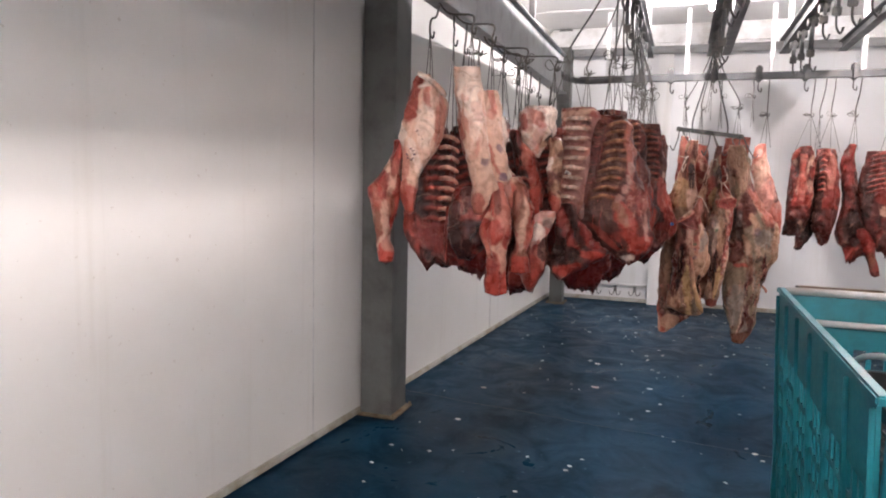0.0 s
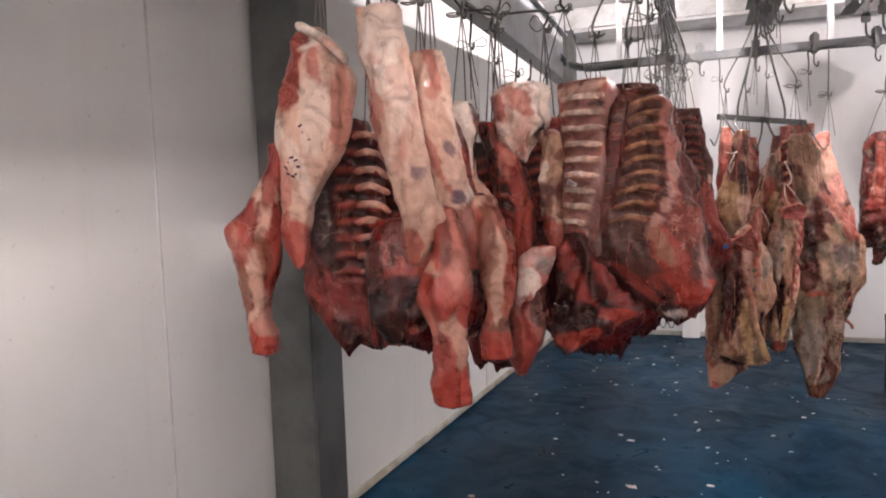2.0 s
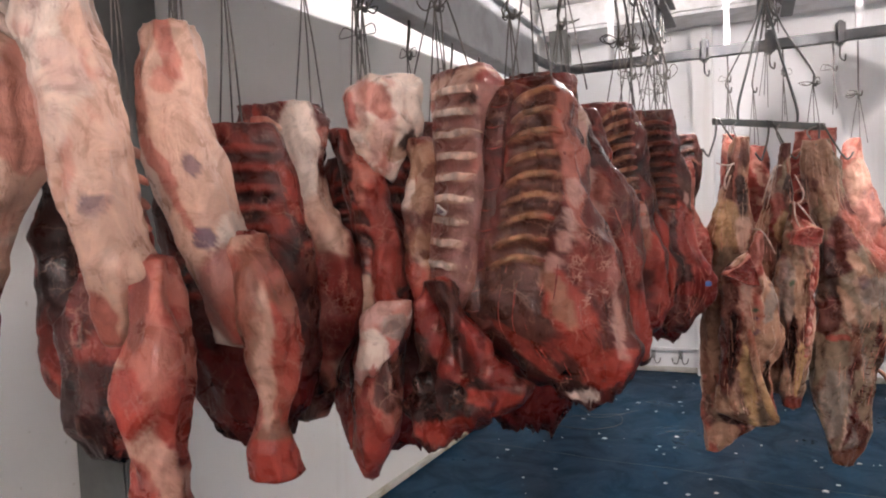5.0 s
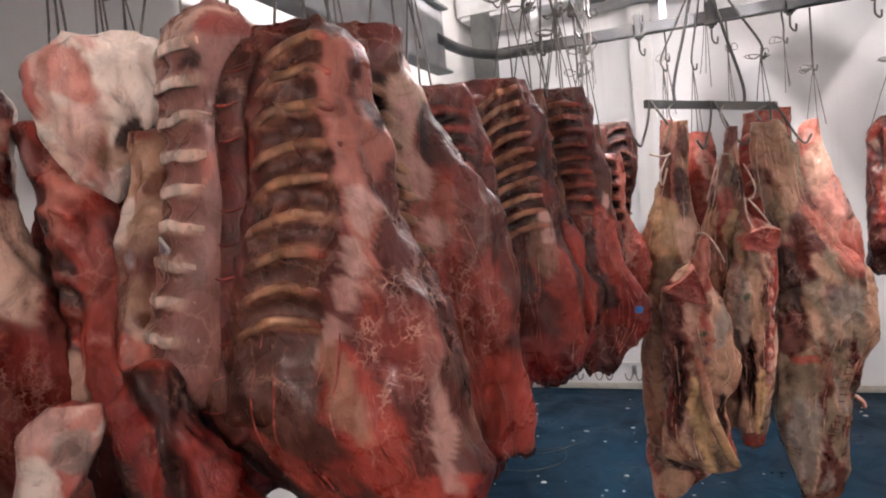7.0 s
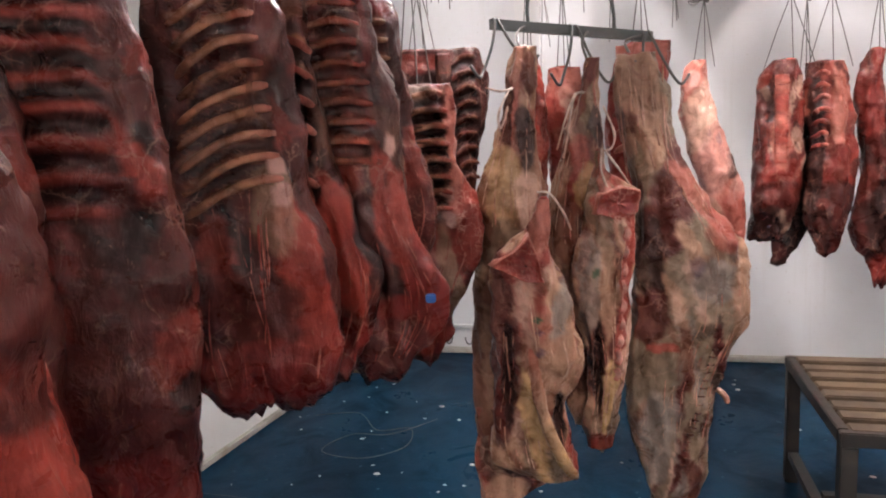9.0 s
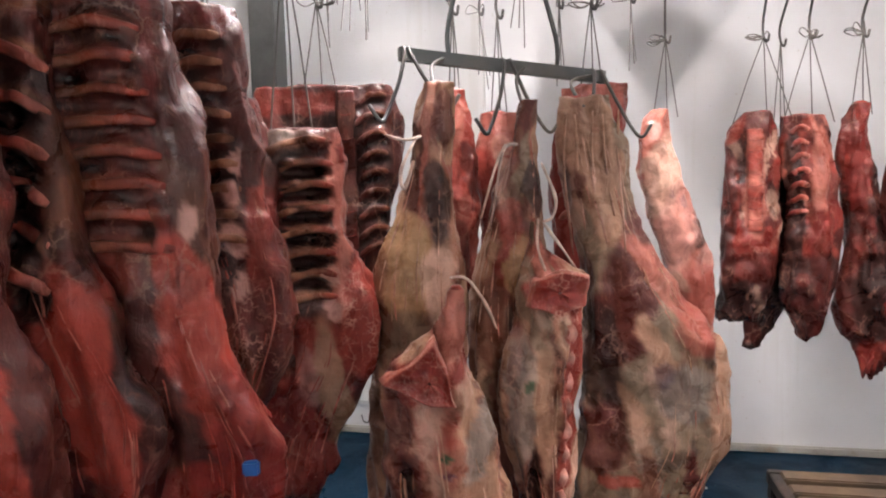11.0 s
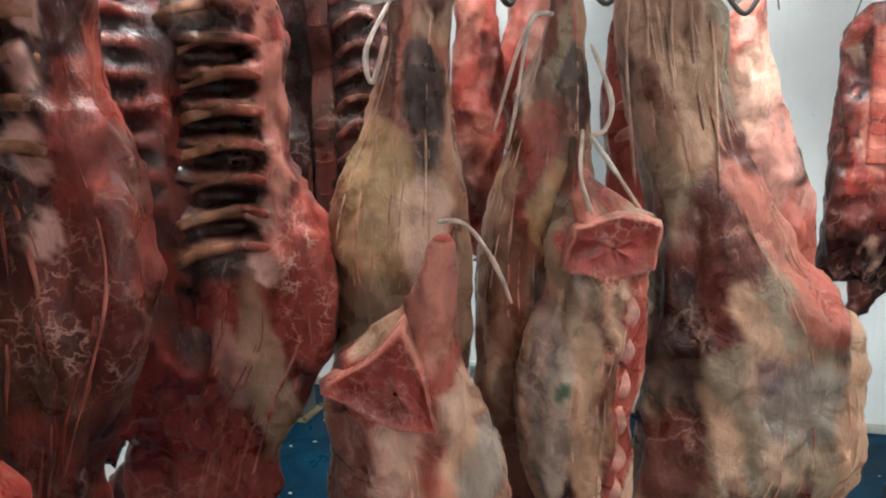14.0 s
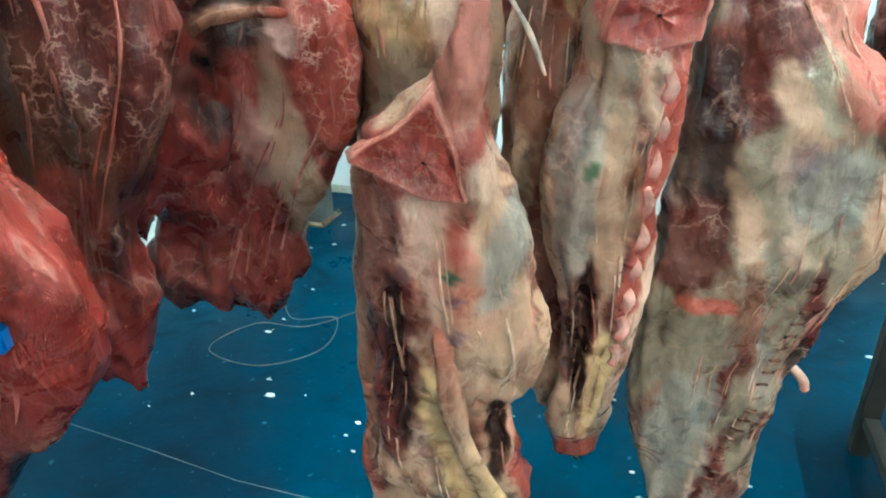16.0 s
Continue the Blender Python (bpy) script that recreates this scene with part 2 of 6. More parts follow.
def room():
    part_of = lambda name, bm, mat, label, cat: tagged(part(name, bm, mat), label, cat, kind="structure")
    part_of("floor", boxed(-1.0, ROOM_R + 0.3, ROOM_F - 0.3, ROOM_B + 0.3, -0.15, 0.0), FLOOR, "blue resin cold store floor with stains and scraps", "floor")
    bm = boxed(-0.2, 0.0, ROOM_F - 0.2, ROOM_B + 0.2, 0.0, ROOM_H)
    for v in bm.verts:
        v.co.x += wall_x(v.co.y)
    part_of("wall_west", bm, WALL, "white insulated panel wall with grey smears", "wall")
    part_of("wall_north", boxed(wall_x(ROOM_B) - 0.02, ROOM_R, ROOM_B, ROOM_B + 0.2, 0.0, ROOM_H), BACK, "white back wall with soft rail shadows", "wall")
    part_of("wall_east", boxed(ROOM_R, ROOM_R + 0.2, ROOM_F, ROOM_B + 0.2, 0.0, ROOM_H), WALL, "white insulated panel wall", "wall")
    part_of("wall_south", boxed(-0.2, ROOM_R, ROOM_F - 0.2, ROOM_F, 0.0, ROOM_H), WALL, "white insulated panel wall", "wall")
    bm = boxed(-0.6, ROOM_R + 0.2, ROOM_F - 0.2, ROOM_B + 0.2, ROOM_H, ROOM_H + 0.12)
    y = -1.2
    while y < ROOM_B:
        box(bm, 0.3, ROOM_R, y, y + 0.03, ROOM_H - 0.012, ROOM_H + 0.004)
        y += 1.15
    part_of("ceiling", bm, CEIL, "white panelled cold store ceiling", "ceiling")
    part_of("soffit", boxed(wall_x(9) + 0.02, ROOM_R, 8.85, ROOM_B - 0.003, 3.06, ROOM_H - 0.003, bevel=0.03), WHITE_PAINT, "white boxed soffit along the back wall", "soffit")
    bm = boxed(0.003, 0.028, ROOM_F, ROOM_B - 0.05, 0.002, 0.045, bevel=0.008)
    for v in bm.verts:
        v.co.x += wall_x(v.co.y)
    part_of("baseboard", bm, SKIRT, "low cream cove along the wall", "skirting")
    part_of("baseboard_north", boxed(0.9, ROOM_R, ROOM_B - 0.03, ROOM_B - 0.003, 0.002, 0.05, bevel=0.008), SKIRT, "low cream cove along the back wall", "skirting")
    # unseen panel, added to keep front lamp light off the upper west wall
    part_of("shade_panel", boxed(1.22, 1.29, ROOM_F, 2.5, 2.72, ROOM_H - 0.003), WALL, "unseen white panel added to shade the upper west wall", "wall")
    for k, y in enumerate((2.05, 3.89, 7.0)):
        bm = boxed(0.001, 0.004, y - 0.004, y + 0.004, 0.05, ROOM_H - 0.01)
        for v in bm.verts:
            v.co.x += wall_x(v.co.y)
        part_of("trim", bm, WHITE_PAINT, "thin joint strip between wall panels", "trim")
    part_of("pilaster", boxed(2.08, 2.25, ROOM_B - 0.11, ROOM_B - 0.002, 0.0, 3.05, bevel=0.006), CEIL, "white pilaster standing against the back wall", "pilaster")
    # cracks across the floor
    for (x0, y0, x1, y1) in ((0.6, 4.95, 4.6, 4.45), (0.05, 7.16, 4.78, 6.80)):
        pts = [(x0 + (x1 - x0) * i / 14, y0 + (y1 - y0) * i / 14 + 0.012 * math.sin(i * 2.3), 0.001) for i in range(15)]
        part_of("trim", tubed(pts, 0.0022, 4, 0.4), CORD, "thin pale joint line in the blue floor", "floor joint")


def post(x, y, w, d, label):
    p = thing("steel_post", label, "post", "steel posts", (x, y, 0))
    part("shaft", boxed(-w / 2, w / 2, -d / 2, d / 2, 0.012, ROOM_H - 0.002, bevel=0.006), POST_PAINT, p)
    part("base_plate", boxed(-w / 2 - 0.035, w / 2 + 0.035, -d / 2 - 0.035, d / 2 + 0.035, 0.001, 0.012, bevel=0.003), RUST, p, "rusty base plate")
    for sx in (-1, 1):
        for sy in (-1, 1):
            part("bolt", tubed([(sx * (w / 2 + 0.02), sy * (d / 2 + 0.02), 0.012), (sx * (w / 2 + 0.02), sy * (d / 2 + 0.02), 0.03)], 0.008, 6), RUST, p)


def rail_y(x, y0, y1, z, h, w=0.07, group="overhead rails", mat=None):
    mat = mat or DARK_STEEL
    r = thing("overhead_rail", "dark steel overhead meat rail with bolted flange", "rail", group, (x, 0, z))
    part("web", boxed(-w * 0.18, w * 0.18, y0, y1, -h / 2, h / 2), mat, r)
    part("top_flange", boxed(-w, w, y0, y1, h / 2, h / 2 + 0.014, bevel=0.003), mat, r)
    part("bottom_flange", boxed(-w, w, y0, y1, -h / 2 - 0.014, -h / 2, bevel=0.003), mat, r)
    y = y0 + 0.35
    while y < y1:
        part("hanger", boxed(-0.022, 0.022, y - 0.022, y + 0.022, h / 2 + 0.014, ROOM_H - 0.003 - z), WHITE_PAINT, r, "white painted hanger")
        y += 1.9
    return r


def tube_light(x, y, z, mat=None):
    f = thing("tube_light", "white fluorescent batten light under the ceiling", "ceiling light", "tube lights", (x, y, z))
    part("housing", boxed(-0.035, 0.035, -0.65, 0.65, 0.05, 0.085, bevel=0.008), WHITE_PAINT, f)
    for s in (0,):
        part("tube", tubed([(s * 0.03, -0.6, 0.02), (s * 0.03, 0.6, 0.02)], 0.016, 10), mat or TUBE, f, "glowing tube", True)
        for e in (-1, 1):
            part("lamp_holder", boxed(s * 0.03 - 0.016, s * 0.03 + 0.016, e * 0.615 - 0.014, e * 0.615 + 0.014, 0.0, 0.052), WHITE_PAINT, f)
    for e in (-0.45, 0.45):
        part("rod", tubed([(0, e, 0.085), (0, e, ROOM_H - z - 0.002)], 0.006, 6), STEEL, f)


# ---------------------------------------------------------------- meat
C = {
    "fat": (0.62, 0.38, 0.285), "white": (0.76, 0.62, 0.53), "pink": (0.46, 0.150, 0.11), "rose": (0.29, 0.045, 0.032),
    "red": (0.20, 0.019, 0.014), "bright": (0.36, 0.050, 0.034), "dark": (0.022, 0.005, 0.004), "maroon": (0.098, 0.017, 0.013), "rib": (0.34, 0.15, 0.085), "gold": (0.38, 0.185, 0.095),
    "brown": (0.155, 0.050, 0.026), "yellow": (0.58, 0.36, 0.17), "olive": (0.235, 0.165, 0.110), "grey": (0.25, 0.205, 0.175),
    "rib_gap": (0.25, 0.105, 0.088), "pad": (0.58, 0.31, 0.26), "tan": (0.42, 0.235, 0.150), "muscle": (0.085, 0.029, 0.020), "ink": (0.055, 0.024, 0.065), "green": (0.03, 0.09, 0.04),
}


def spline_rows(rows, count):
    z = np.array([r[0] for r in rows])
    s = np.concatenate([[0], np.cumsum(np.maximum(np.abs(np.diff(z)), 0.02))])
    at = np.linspace(0, s[-1], count)
    out = []
    tangent = lambda v: np.gradient(v, s)
    for k in range(5):
        v = np.array([r[k] for r in rows], float)
        g = tangent(v)
        i = np.clip(np.searchsorted(s, at, "right") - 1, 0, len(s) - 2)
        h = s[i + 1] - s[i]
        t = (at - s[i]) / h
        out.append((2 * t ** 3 - 3 * t ** 2 + 1) * v[i] + (t ** 3 - 2 * t ** 2 + t) * h * g[i] + (-2 * t ** 3 + 3 * t ** 2) * v[i + 1] + (t ** 3 - t ** 2) * h * g[i + 1])
    return np.array(out)


def flesh(name, parent, rows, base, spots=(), seed=0, dish=0.0, lump=0.012, ragged=0.0, ring=72, count=None, label="", cut="rose", square=0.75, web=(), mottle=None, ribset=None, pits=()):
    """A lofted piece of meat. rows: height, left, right, thickness, offset. spots: x, z, half width, half height, turn,
    tissue, strength.
    mottle: how many random streaks and of which tissues. ribset: number, top, bottom, left, right, drop, sag, rib
    tissue, gap tissue. pits: x, z, half width, half height, depth; sunk, with their shade coloured in."""
    count = count or max(28, int(abs(rows[0][0] - rows[-1][0]) * 125))
    z, xl, xr, th, yc = spline_rows(rows, count)
    off = Vector((seed * 7.31, seed * 3.7, seed * 1.9))
    a = np.linspace(0, 2 * math.pi, ring, endpoint=False)
    ca, sa = np.cos(a), np.sin(a)
    prof = np.sign(sa) * np.abs(sa) ** square
    shells = [(0, 0.03), (0, 0.35), (0, 0.65), (0, 0.9)] + [(i, 1.0) for i in range(count)] + [(count - 1, 0.85), (count - 1, 0.5), (count - 1, 0.03)]
    n = len(shells)
    idx = np.array([i for i, k in shells])
    ks = np.array([k for i, k in shells])[:, None]
    lift = np.array([0.010 * (1 - k) if r < 4 else (-0.018 * (1 - k) if r >= n - 3 else 0.0) for r, (i, k) in enumerate(shells)])[:, None]
    low = (idx / (count - 1))[:, None]
    xm, hw = ((xl + xr) / 2)[idx][:, None], ((xr - xl) / 2)[idx][:, None]
    X = xm + hw * ks * ca[None, :]
    Y = yc[idx][:, None] + th[idx][:, None] / 2 * ks * prof[None, :]
    Z = z[idx][:, None] + lift + 0 * X
    is_front = (sa < -0.05)[None, :] & (ks > 0.8)
    if dish:
        Y = Y + np.where(sa[None, :] < 0, dish * (1 - (ks * ca[None, :]) ** 2), 0) * np.minimum(1.0, np.minimum(4 * low, 5 * (1 - low) + 0.2))
    N = np.zeros((6,) + X.shape)
    flat = [Vector(p) + off for p in zip(X.ravel(), Y.ravel(), Z.ravel())]
    shift = Vector((3, 5, 7))
    for k, p in enumerate(flat):
        r, j = divmod(k, ring)
        fold = noise.noise(Vector((p.x * 13, p.y * 13, p.z * 4.2)))
        crease = noise.noise(Vector((p.x * 27, p.y * 27, p.z * 6.5)))
        N[0, r, j] = noise.noise(p * 7.0) + 0.95 * (0.5 - 2.2 * abs(fold)) + 0.55 * (0.4 - 1.8 * abs(crease)) + 0.45 * noise.noise(p * 19.0) + 0.25 * noise.noise(p * 46.0)
        N[1, r, j] = noise.noise(p * 11.0)
        N[2, r, j] = noise.noise(p * 37.0)
        N[3, r, j] = noise.noise((p + shift) * 9.0)
        N[4, r, j] = noise.noise(Vector((p.x * 16, p.y * 9, seed))) + 0.6 * noise.noise(Vector((p.x * 44, p.y * 26, seed + 4))) + 0.35 * noise.noise(Vector((p.x * 90, p.y * 50, seed + 9)))
        N[5, r, j] = noise.noise((p + shift) * 24.0)
    D = 1.1 * lump * N[0]
    if ragged:
        Z = Z + ragged * np.maximum(0, (low - 0.72) / 0.28) * N[4]
    WX = X + 0.020 * N[1] + 0.010 * N[2]
    WZ = Z + 0.026 * N[3] + 0.010 * N[5]
    col = np.zeros(X.shape + (3,)) + np.array(C[base])
    col[:3] = np.array(C[cut]) * (0.75 + 0.5 * (N[5][:3, :, None] > 0))
    body = np.arange(n)[:, None, None] >= 3
    wild = random.Random(seed * 13 + 5)
    streaks = []
    if mottle:
        for k in range(mottle[0]):
            i = wild.randrange(count)
            tall = mottle[2] if len(mottle) > 2 else 1.0
            streaks.append((wild.uniform(xl[i], xr[i]), z[i], wild.uniform(0.010, 0.040) / tall ** 0.6, wild.uniform(0.03, 0.12) * tall, wild.uniform(-35, 35) / tall, wild.choice(mottle[1]), wild.uniform(0.45, 0.95)))
    if ribset:
        rn, z0, z1, left, right, drop, sag, rib_key, gap_key = ribset
        la = np.array([left(h) if callable(left) else left for h in z])[idx][:, None]
        ra = np.array([right(h) if callable(right) else right for h in z])[idx][:, None]
        t = (X - la) / (ra - la)
        pitch = (z0 - z1) / (rn - 1)
        phase = (z0 - (Z + drop * t - sag * np.sin(np.pi * np.clip(t, 0, 1)))) / pitch
        wave = np.cos(2 * np.pi * (phase + 0.10 * N[1]))
        mask = is_front * np.clip(8 * t, 0, 1) * np.clip(8 * (1 - t), 0, 1) * np.clip(3 * (phase + 0.5), 0, 1) * np.clip(3 * (rn - 0.5 - phase), 0, 1)
        Y = Y - mask * 0.006 * wave
        f = (mask * np.clip(0.5 - 1.6 * wave, 0, 1) * 0.95)[:, :, None]
        col = col * (1 - f) + np.array(C[gap_key]) * f
        f = (mask * np.clip(1.9 * wave - 0.5 + 0.5 * N[5], 0, 1) * 0.9)[:, :, None]
        col = col * (1 - f) + np.array(C[rib_key]) * f
    for group in (streaks, spots):
        for (sx, sz, rx, rz, turn, key, strength) in group:
            ct, st = math.cos(math.radians(turn)), math.sin(math.radians(turn))
            u, v = WX - sx, WZ - sz
            q = 1 - np.hypot((u * ct + v * st) / rx, (-u * st + v * ct) / rz)
            f = (np.clip(q * 7.0, 0, 1) * strength)[:, :, None] * body
            if ribset and (group is streaks or rx > 0.05):
                f = f * (1 - 0.85 * mask[:, :, None])
            col = col * (1 - f) + np.array(C[key]) * f
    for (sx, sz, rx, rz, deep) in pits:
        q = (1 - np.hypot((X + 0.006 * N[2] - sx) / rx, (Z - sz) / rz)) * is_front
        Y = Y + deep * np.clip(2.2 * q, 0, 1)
        # near-black colour stands in for the shade inside the hollow
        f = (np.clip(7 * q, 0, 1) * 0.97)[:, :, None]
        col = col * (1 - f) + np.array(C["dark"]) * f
    webs = np.zeros(X.shape) + 0.04
    for (sx, sz, rx, rz, strength) in web:
        q = 1 - np.hypot((X - sx) / rx, (Z - sz) / rz)
        webs = np.maximum(webs, np.clip(q * 2.5, 0, 1) * strength)
    V = np.stack([X + D * ca[None, :], Y + D * prof[None, :] * 1.2, Z + 0.4 * D], -1).reshape(-1, 3)
    g = np.arange(n * ring).reshape(n, ring)
    nxt = np.roll(g, -1, axis=1)
    quads = np.stack([g[:-1], g[1:], nxt[1:], nxt[:-1]], -1).reshape(-1, 4)
    face = [tuple(q) for q in quads.tolist()]
    face.append(tuple(range(ring)))
    face.append(tuple(reversed(range((n - 1) * ring, n * ring))))
    me = bpy.data.meshes.new(name)
    me.from_pydata(V.tolist(), [], face)
    me.materials.append(MEAT)
    me.polygons.foreach_set("use_smooth", [True] * len(me.polygons))
    tissue = np.concatenate([np.clip(col, 0, 1).reshape(-1, 3), np.ones((n * ring, 1))], 1)
    me.attributes.new("tissue", "FLOAT_COLOR", "POINT").data.foreach_set("color", tissue.astype("f").ravel())
    me.attributes.new("web", "FLOAT", "POINT").data.foreach_set("value", webs.astype("f").ravel())
    ob = new(name, me)
    ob.parent = parent
    if label:
        ob["label"] = label

    skin, facing = V.reshape(n, ring, 3), sa < -0.02

    def front(x, height):
        i = int(np.argmin(np.abs(z - height)))
        row = skin[i + 4][facing]
        return float(row[int(np.argmin(np.abs(row[:, 0] - x))), 1])

    return ob, front


def strip(name, parent, points, half, deep, colours, seed=0, label="", sides=8, ends=0.35, knob=0.55):
    """A bone or tendon: a flattened, lumpy bar along points, coloured from end to end."""
    pts = smooth_line(points, 6)
    verts, face, tissue = [], [], []
    off = Vector((seed * 2.7, seed * 5.1, seed * 1.3))
    for i, p in enumerate(pts):
        t = i / (len(pts) - 1)
        d = (pts[min(i + 1, len(pts) - 1)] - pts[max(i - 1, 0)]).normalized()
        side = d.cross(Vector((0, -1, 0)))
        side = side.normalized() if side.length > 0.05 else Vector((1, 0, 0))
        up = side.cross(d)
        taper = min(1.0, ends + 5 * t, ends + 5 * (1 - t)) * (1 + knob * noise.noise((p + off) * 27))
        k = t * (len(colours) - 1)
        a, b = C[colours[int(k)]], C[colours[min(int(k) + 1, len(colours) - 1)]]
        f = k - int(k)
        for s in range(sides):
            w = 6.2832 * s / sides
            verts.append(p + side * math.cos(w) * half * taper + up * math.sin(w) * deep * taper)
            shade = 1 + 0.7 * noise.noise((verts[-1] + off) * 38)
            tissue.append((*[(a[q] * (1 - f) + b[q] * f) * shade for q in range(3)], 1.0))
    for i in range(len(pts) - 1):
        for s in range(sides):
            face.append((i * sides + s, i * sides + (s + 1) % sides, (i + 1) * sides + (s + 1) % sides, (i + 1) * sides + s))
    face += [tuple(reversed(range(sides))), tuple(range(len(verts) - sides, len(verts)))]
    me = bpy.data.meshes.new(name)
    me.from_pydata([tuple(v) for v in verts], [], face)
    me.materials.append(MEAT)
    me.polygons.foreach_set("use_smooth", [True] * len(me.polygons))
    me.attributes.new("tissue", "FLOAT_COLOR", "POINT").data.foreach_set("color", np.array(tissue, "f").ravel())
    ob = new(name, me)
    ob.parent = parent
    if label:
        ob["label"] = label
    return ob


def ribs(parent, front, count, z0, z1, left, right, drop, colours, half=0.011, deep=0.007, seed=0, proud=0.004, sag=0.02):
    """Ribs from the spine side (left) to the breast side (right); left and right are functions of height or numbers."""
    for i in range(count):
        h = z0 + (z1 - z0) * i / max(1, count - 1)
        a = left(h) if callable(left) else left
        b = right(h) if callable(right) else right
        pts = []
        for k in range(7):
            t = k / 6
            x = a + (b - a) * t
            zz = h - drop * t + sag * math.sin(math.pi * t) + 0.006 * noise.noise(Vector((i * 3.1, t * 3, seed)))
            pts.append((x, front(x, zz) - proud * 0.15, zz))
        strip("rib", parent, pts, half * (1.12 + 0.4 * noise.noise(Vector((i, seed, 2)))), deep * 0.75, colours, seed * 20 + i, ends=0.5, knob=0.22)


def spine(parent, front, count, z0, z1, line, half, colours, seed=0, proud=0.0, deep=0.018):
    """A split backbone: one flat column with thin pale discs across it."""
    at = lambda h: Vector((line(h), front(line(h), h) - proud, h))
    strip("backbone", parent, [at(z0 + (z1 - z0) * i / 8) for i in range(9)], half, deep, colours * 3, seed * 30, ends=0.9, knob=0.14)
    for i in range(1, count):
        p = at(z0 + (z1 - z0) * i / count)
        strip("disc", parent, [p + Vector((-half * 0.85, -deep * 0.55, 0.003)), p + Vector((0, -deep - 0.001, -0.002)), p + Vector((half * 0.85, -deep * 0.55, 0.004))], 0.0022, 0.002, ["maroon", "rose", "maroon"], seed * 30 + i, "", 5)


def sinews(parent, front, rows, n, top, low, colours, seed, side=(0.1, 0.9), lean=0.0):
    """Thin pale strands of membrane running down the face of a piece."""
    r = random.Random(seed)
    up = sorted(rows, key=lambda q: q[0])
    hs, ls, rs = [q[0] for q in up], [q[1] for q in up], [q[2] for q in up]
    for k in range(n):
        h, u = r.uniform(low + 0.05, top), r.uniform(*side)
        size, drift = r.uniform(0.12, 0.36), lean + r.uniform(-0.08, 0.08)
        pts = []
        for i in range(6):
            hh = max(low, h - size * i / 5)
            v = min(0.93, max(0.07, u + drift * i / 5 + 0.004 * math.sin(i * 1.1 + k)))
            a, b = np.interp(hh, hs, ls), np.interp(hh, hs, rs)
            x = float(a + (b - a) * v)
            pts.append((x, front(x, hh) + 0.0004, hh))
        strip("sinew", parent, pts, r.uniform(0.0010, 0.0026), 0.0014, [r.choice(colours), r.choice(colours), r.choice(colours)], seed * 40 + k, "", 6, 0.05, 0.9)


def nearest_rail(x, y):
    """The place on the nearest overhead rail from which a piece at x, y hangs."""
    if y > 7.9:
        return x, 8.2, 2.545
    rx, rz = min(((1.25, 2.36), *((b, 2.80) for b in HANG_RAILS)), key=lambda r: abs(r[0] - x))
    return rx, y, rz


def hung(x, y, z, top, parent, spread=0.05, knot=True, mat=None):
    """Hook on the nearest rail and cords down to the top of the piece at height z."""
    mat = mat or CORD
    m = parent.matrix_basis.inverted()
    place = lambda p: m @ Vector(p)
    rx, ry, rz = nearest_rail(x, y)
    top = 2.36
    mid = top - 0.14
    part("rail_hook", tubed([place(p) for p in smooth_line([(rx, ry, rz + 0.012), (rx + (x - rx) * 0.35, ry + (y - ry) * 0.35, rz - (rz - mid) * 0.4), (x, y + 0.01, mid + 0.07), (x, y, mid), (x + 0.015, y, mid - 0.02), (x + 0.022, y, mid + 0.01)])], 0.0055, 6), HOOK, parent, "steel hook", True)
    for s in (-1, 0.15, 1):
        part("cord", tubed([place((x, y, mid)), place((x + s * spread * 0.5, y + 0.004, (mid + z) / 2)), place((x + s * spread, y, z - 0.02))], 0.0026, 5), mat, parent)
    if knot:
        r = random.Random(int(x * 1000 + y * 77))
        for k in range(5):
            w = r.uniform(-0.08, 0.08)
            h = r.uniform(-0.03, 0.06)
            part("cord_loop", tubed([place(p) for p in smooth_line([(x, y, mid), (x + w * 0.6, y + 0.01, mid + h), (x + w, y, mid + h * 0.4), (x + w * 0.5, y - 0.01, mid - 0.015), (x, y, mid)], 4)], 0.0026, 5), mat, parent)


def loose_cord(x, y, top, length, seed):
    r = random.Random(seed)
    t = thing("hanging_cord", "loose dark cord tied to a steel rail hook", "cord", "loose cords on rails", (x, y, top))
    part("hook", tubed(smooth_line([(0, -0.03, 0.03), (0, 0, 0.05), (0, 0.03, 0.02), (0.004, 0.01, -0.06), (0, 0, -0.13), (0.015, 0, -0.15), (0.02, 0, -0.12)]), 0.006, 6), HOOK, t, "", True)
    for k in range(3):
        w = r.uniform(-0.05, 0.05)
        part("strand", tubed(smooth_line([(0, 0, -0.13), (w * 0.4, r.uniform(-0.02, 0.02), -0.13 - length * 0.4), (w, r.uniform(-0.02, 0.02), -0.13 - length * r.uniform(0.7, 1.0))], 4), 0.0024, 5), CORD, t)
    for k in range(2):
        w = r.uniform(-0.06, 0.06)
        part("loop", tubed(smooth_line([(0, 0, -0.13), (w, 0.01, -0.10), (w * 1.3, 0, -0.14), (0, 0, -0.135)], 4), 0.0022, 5), CORD, t)



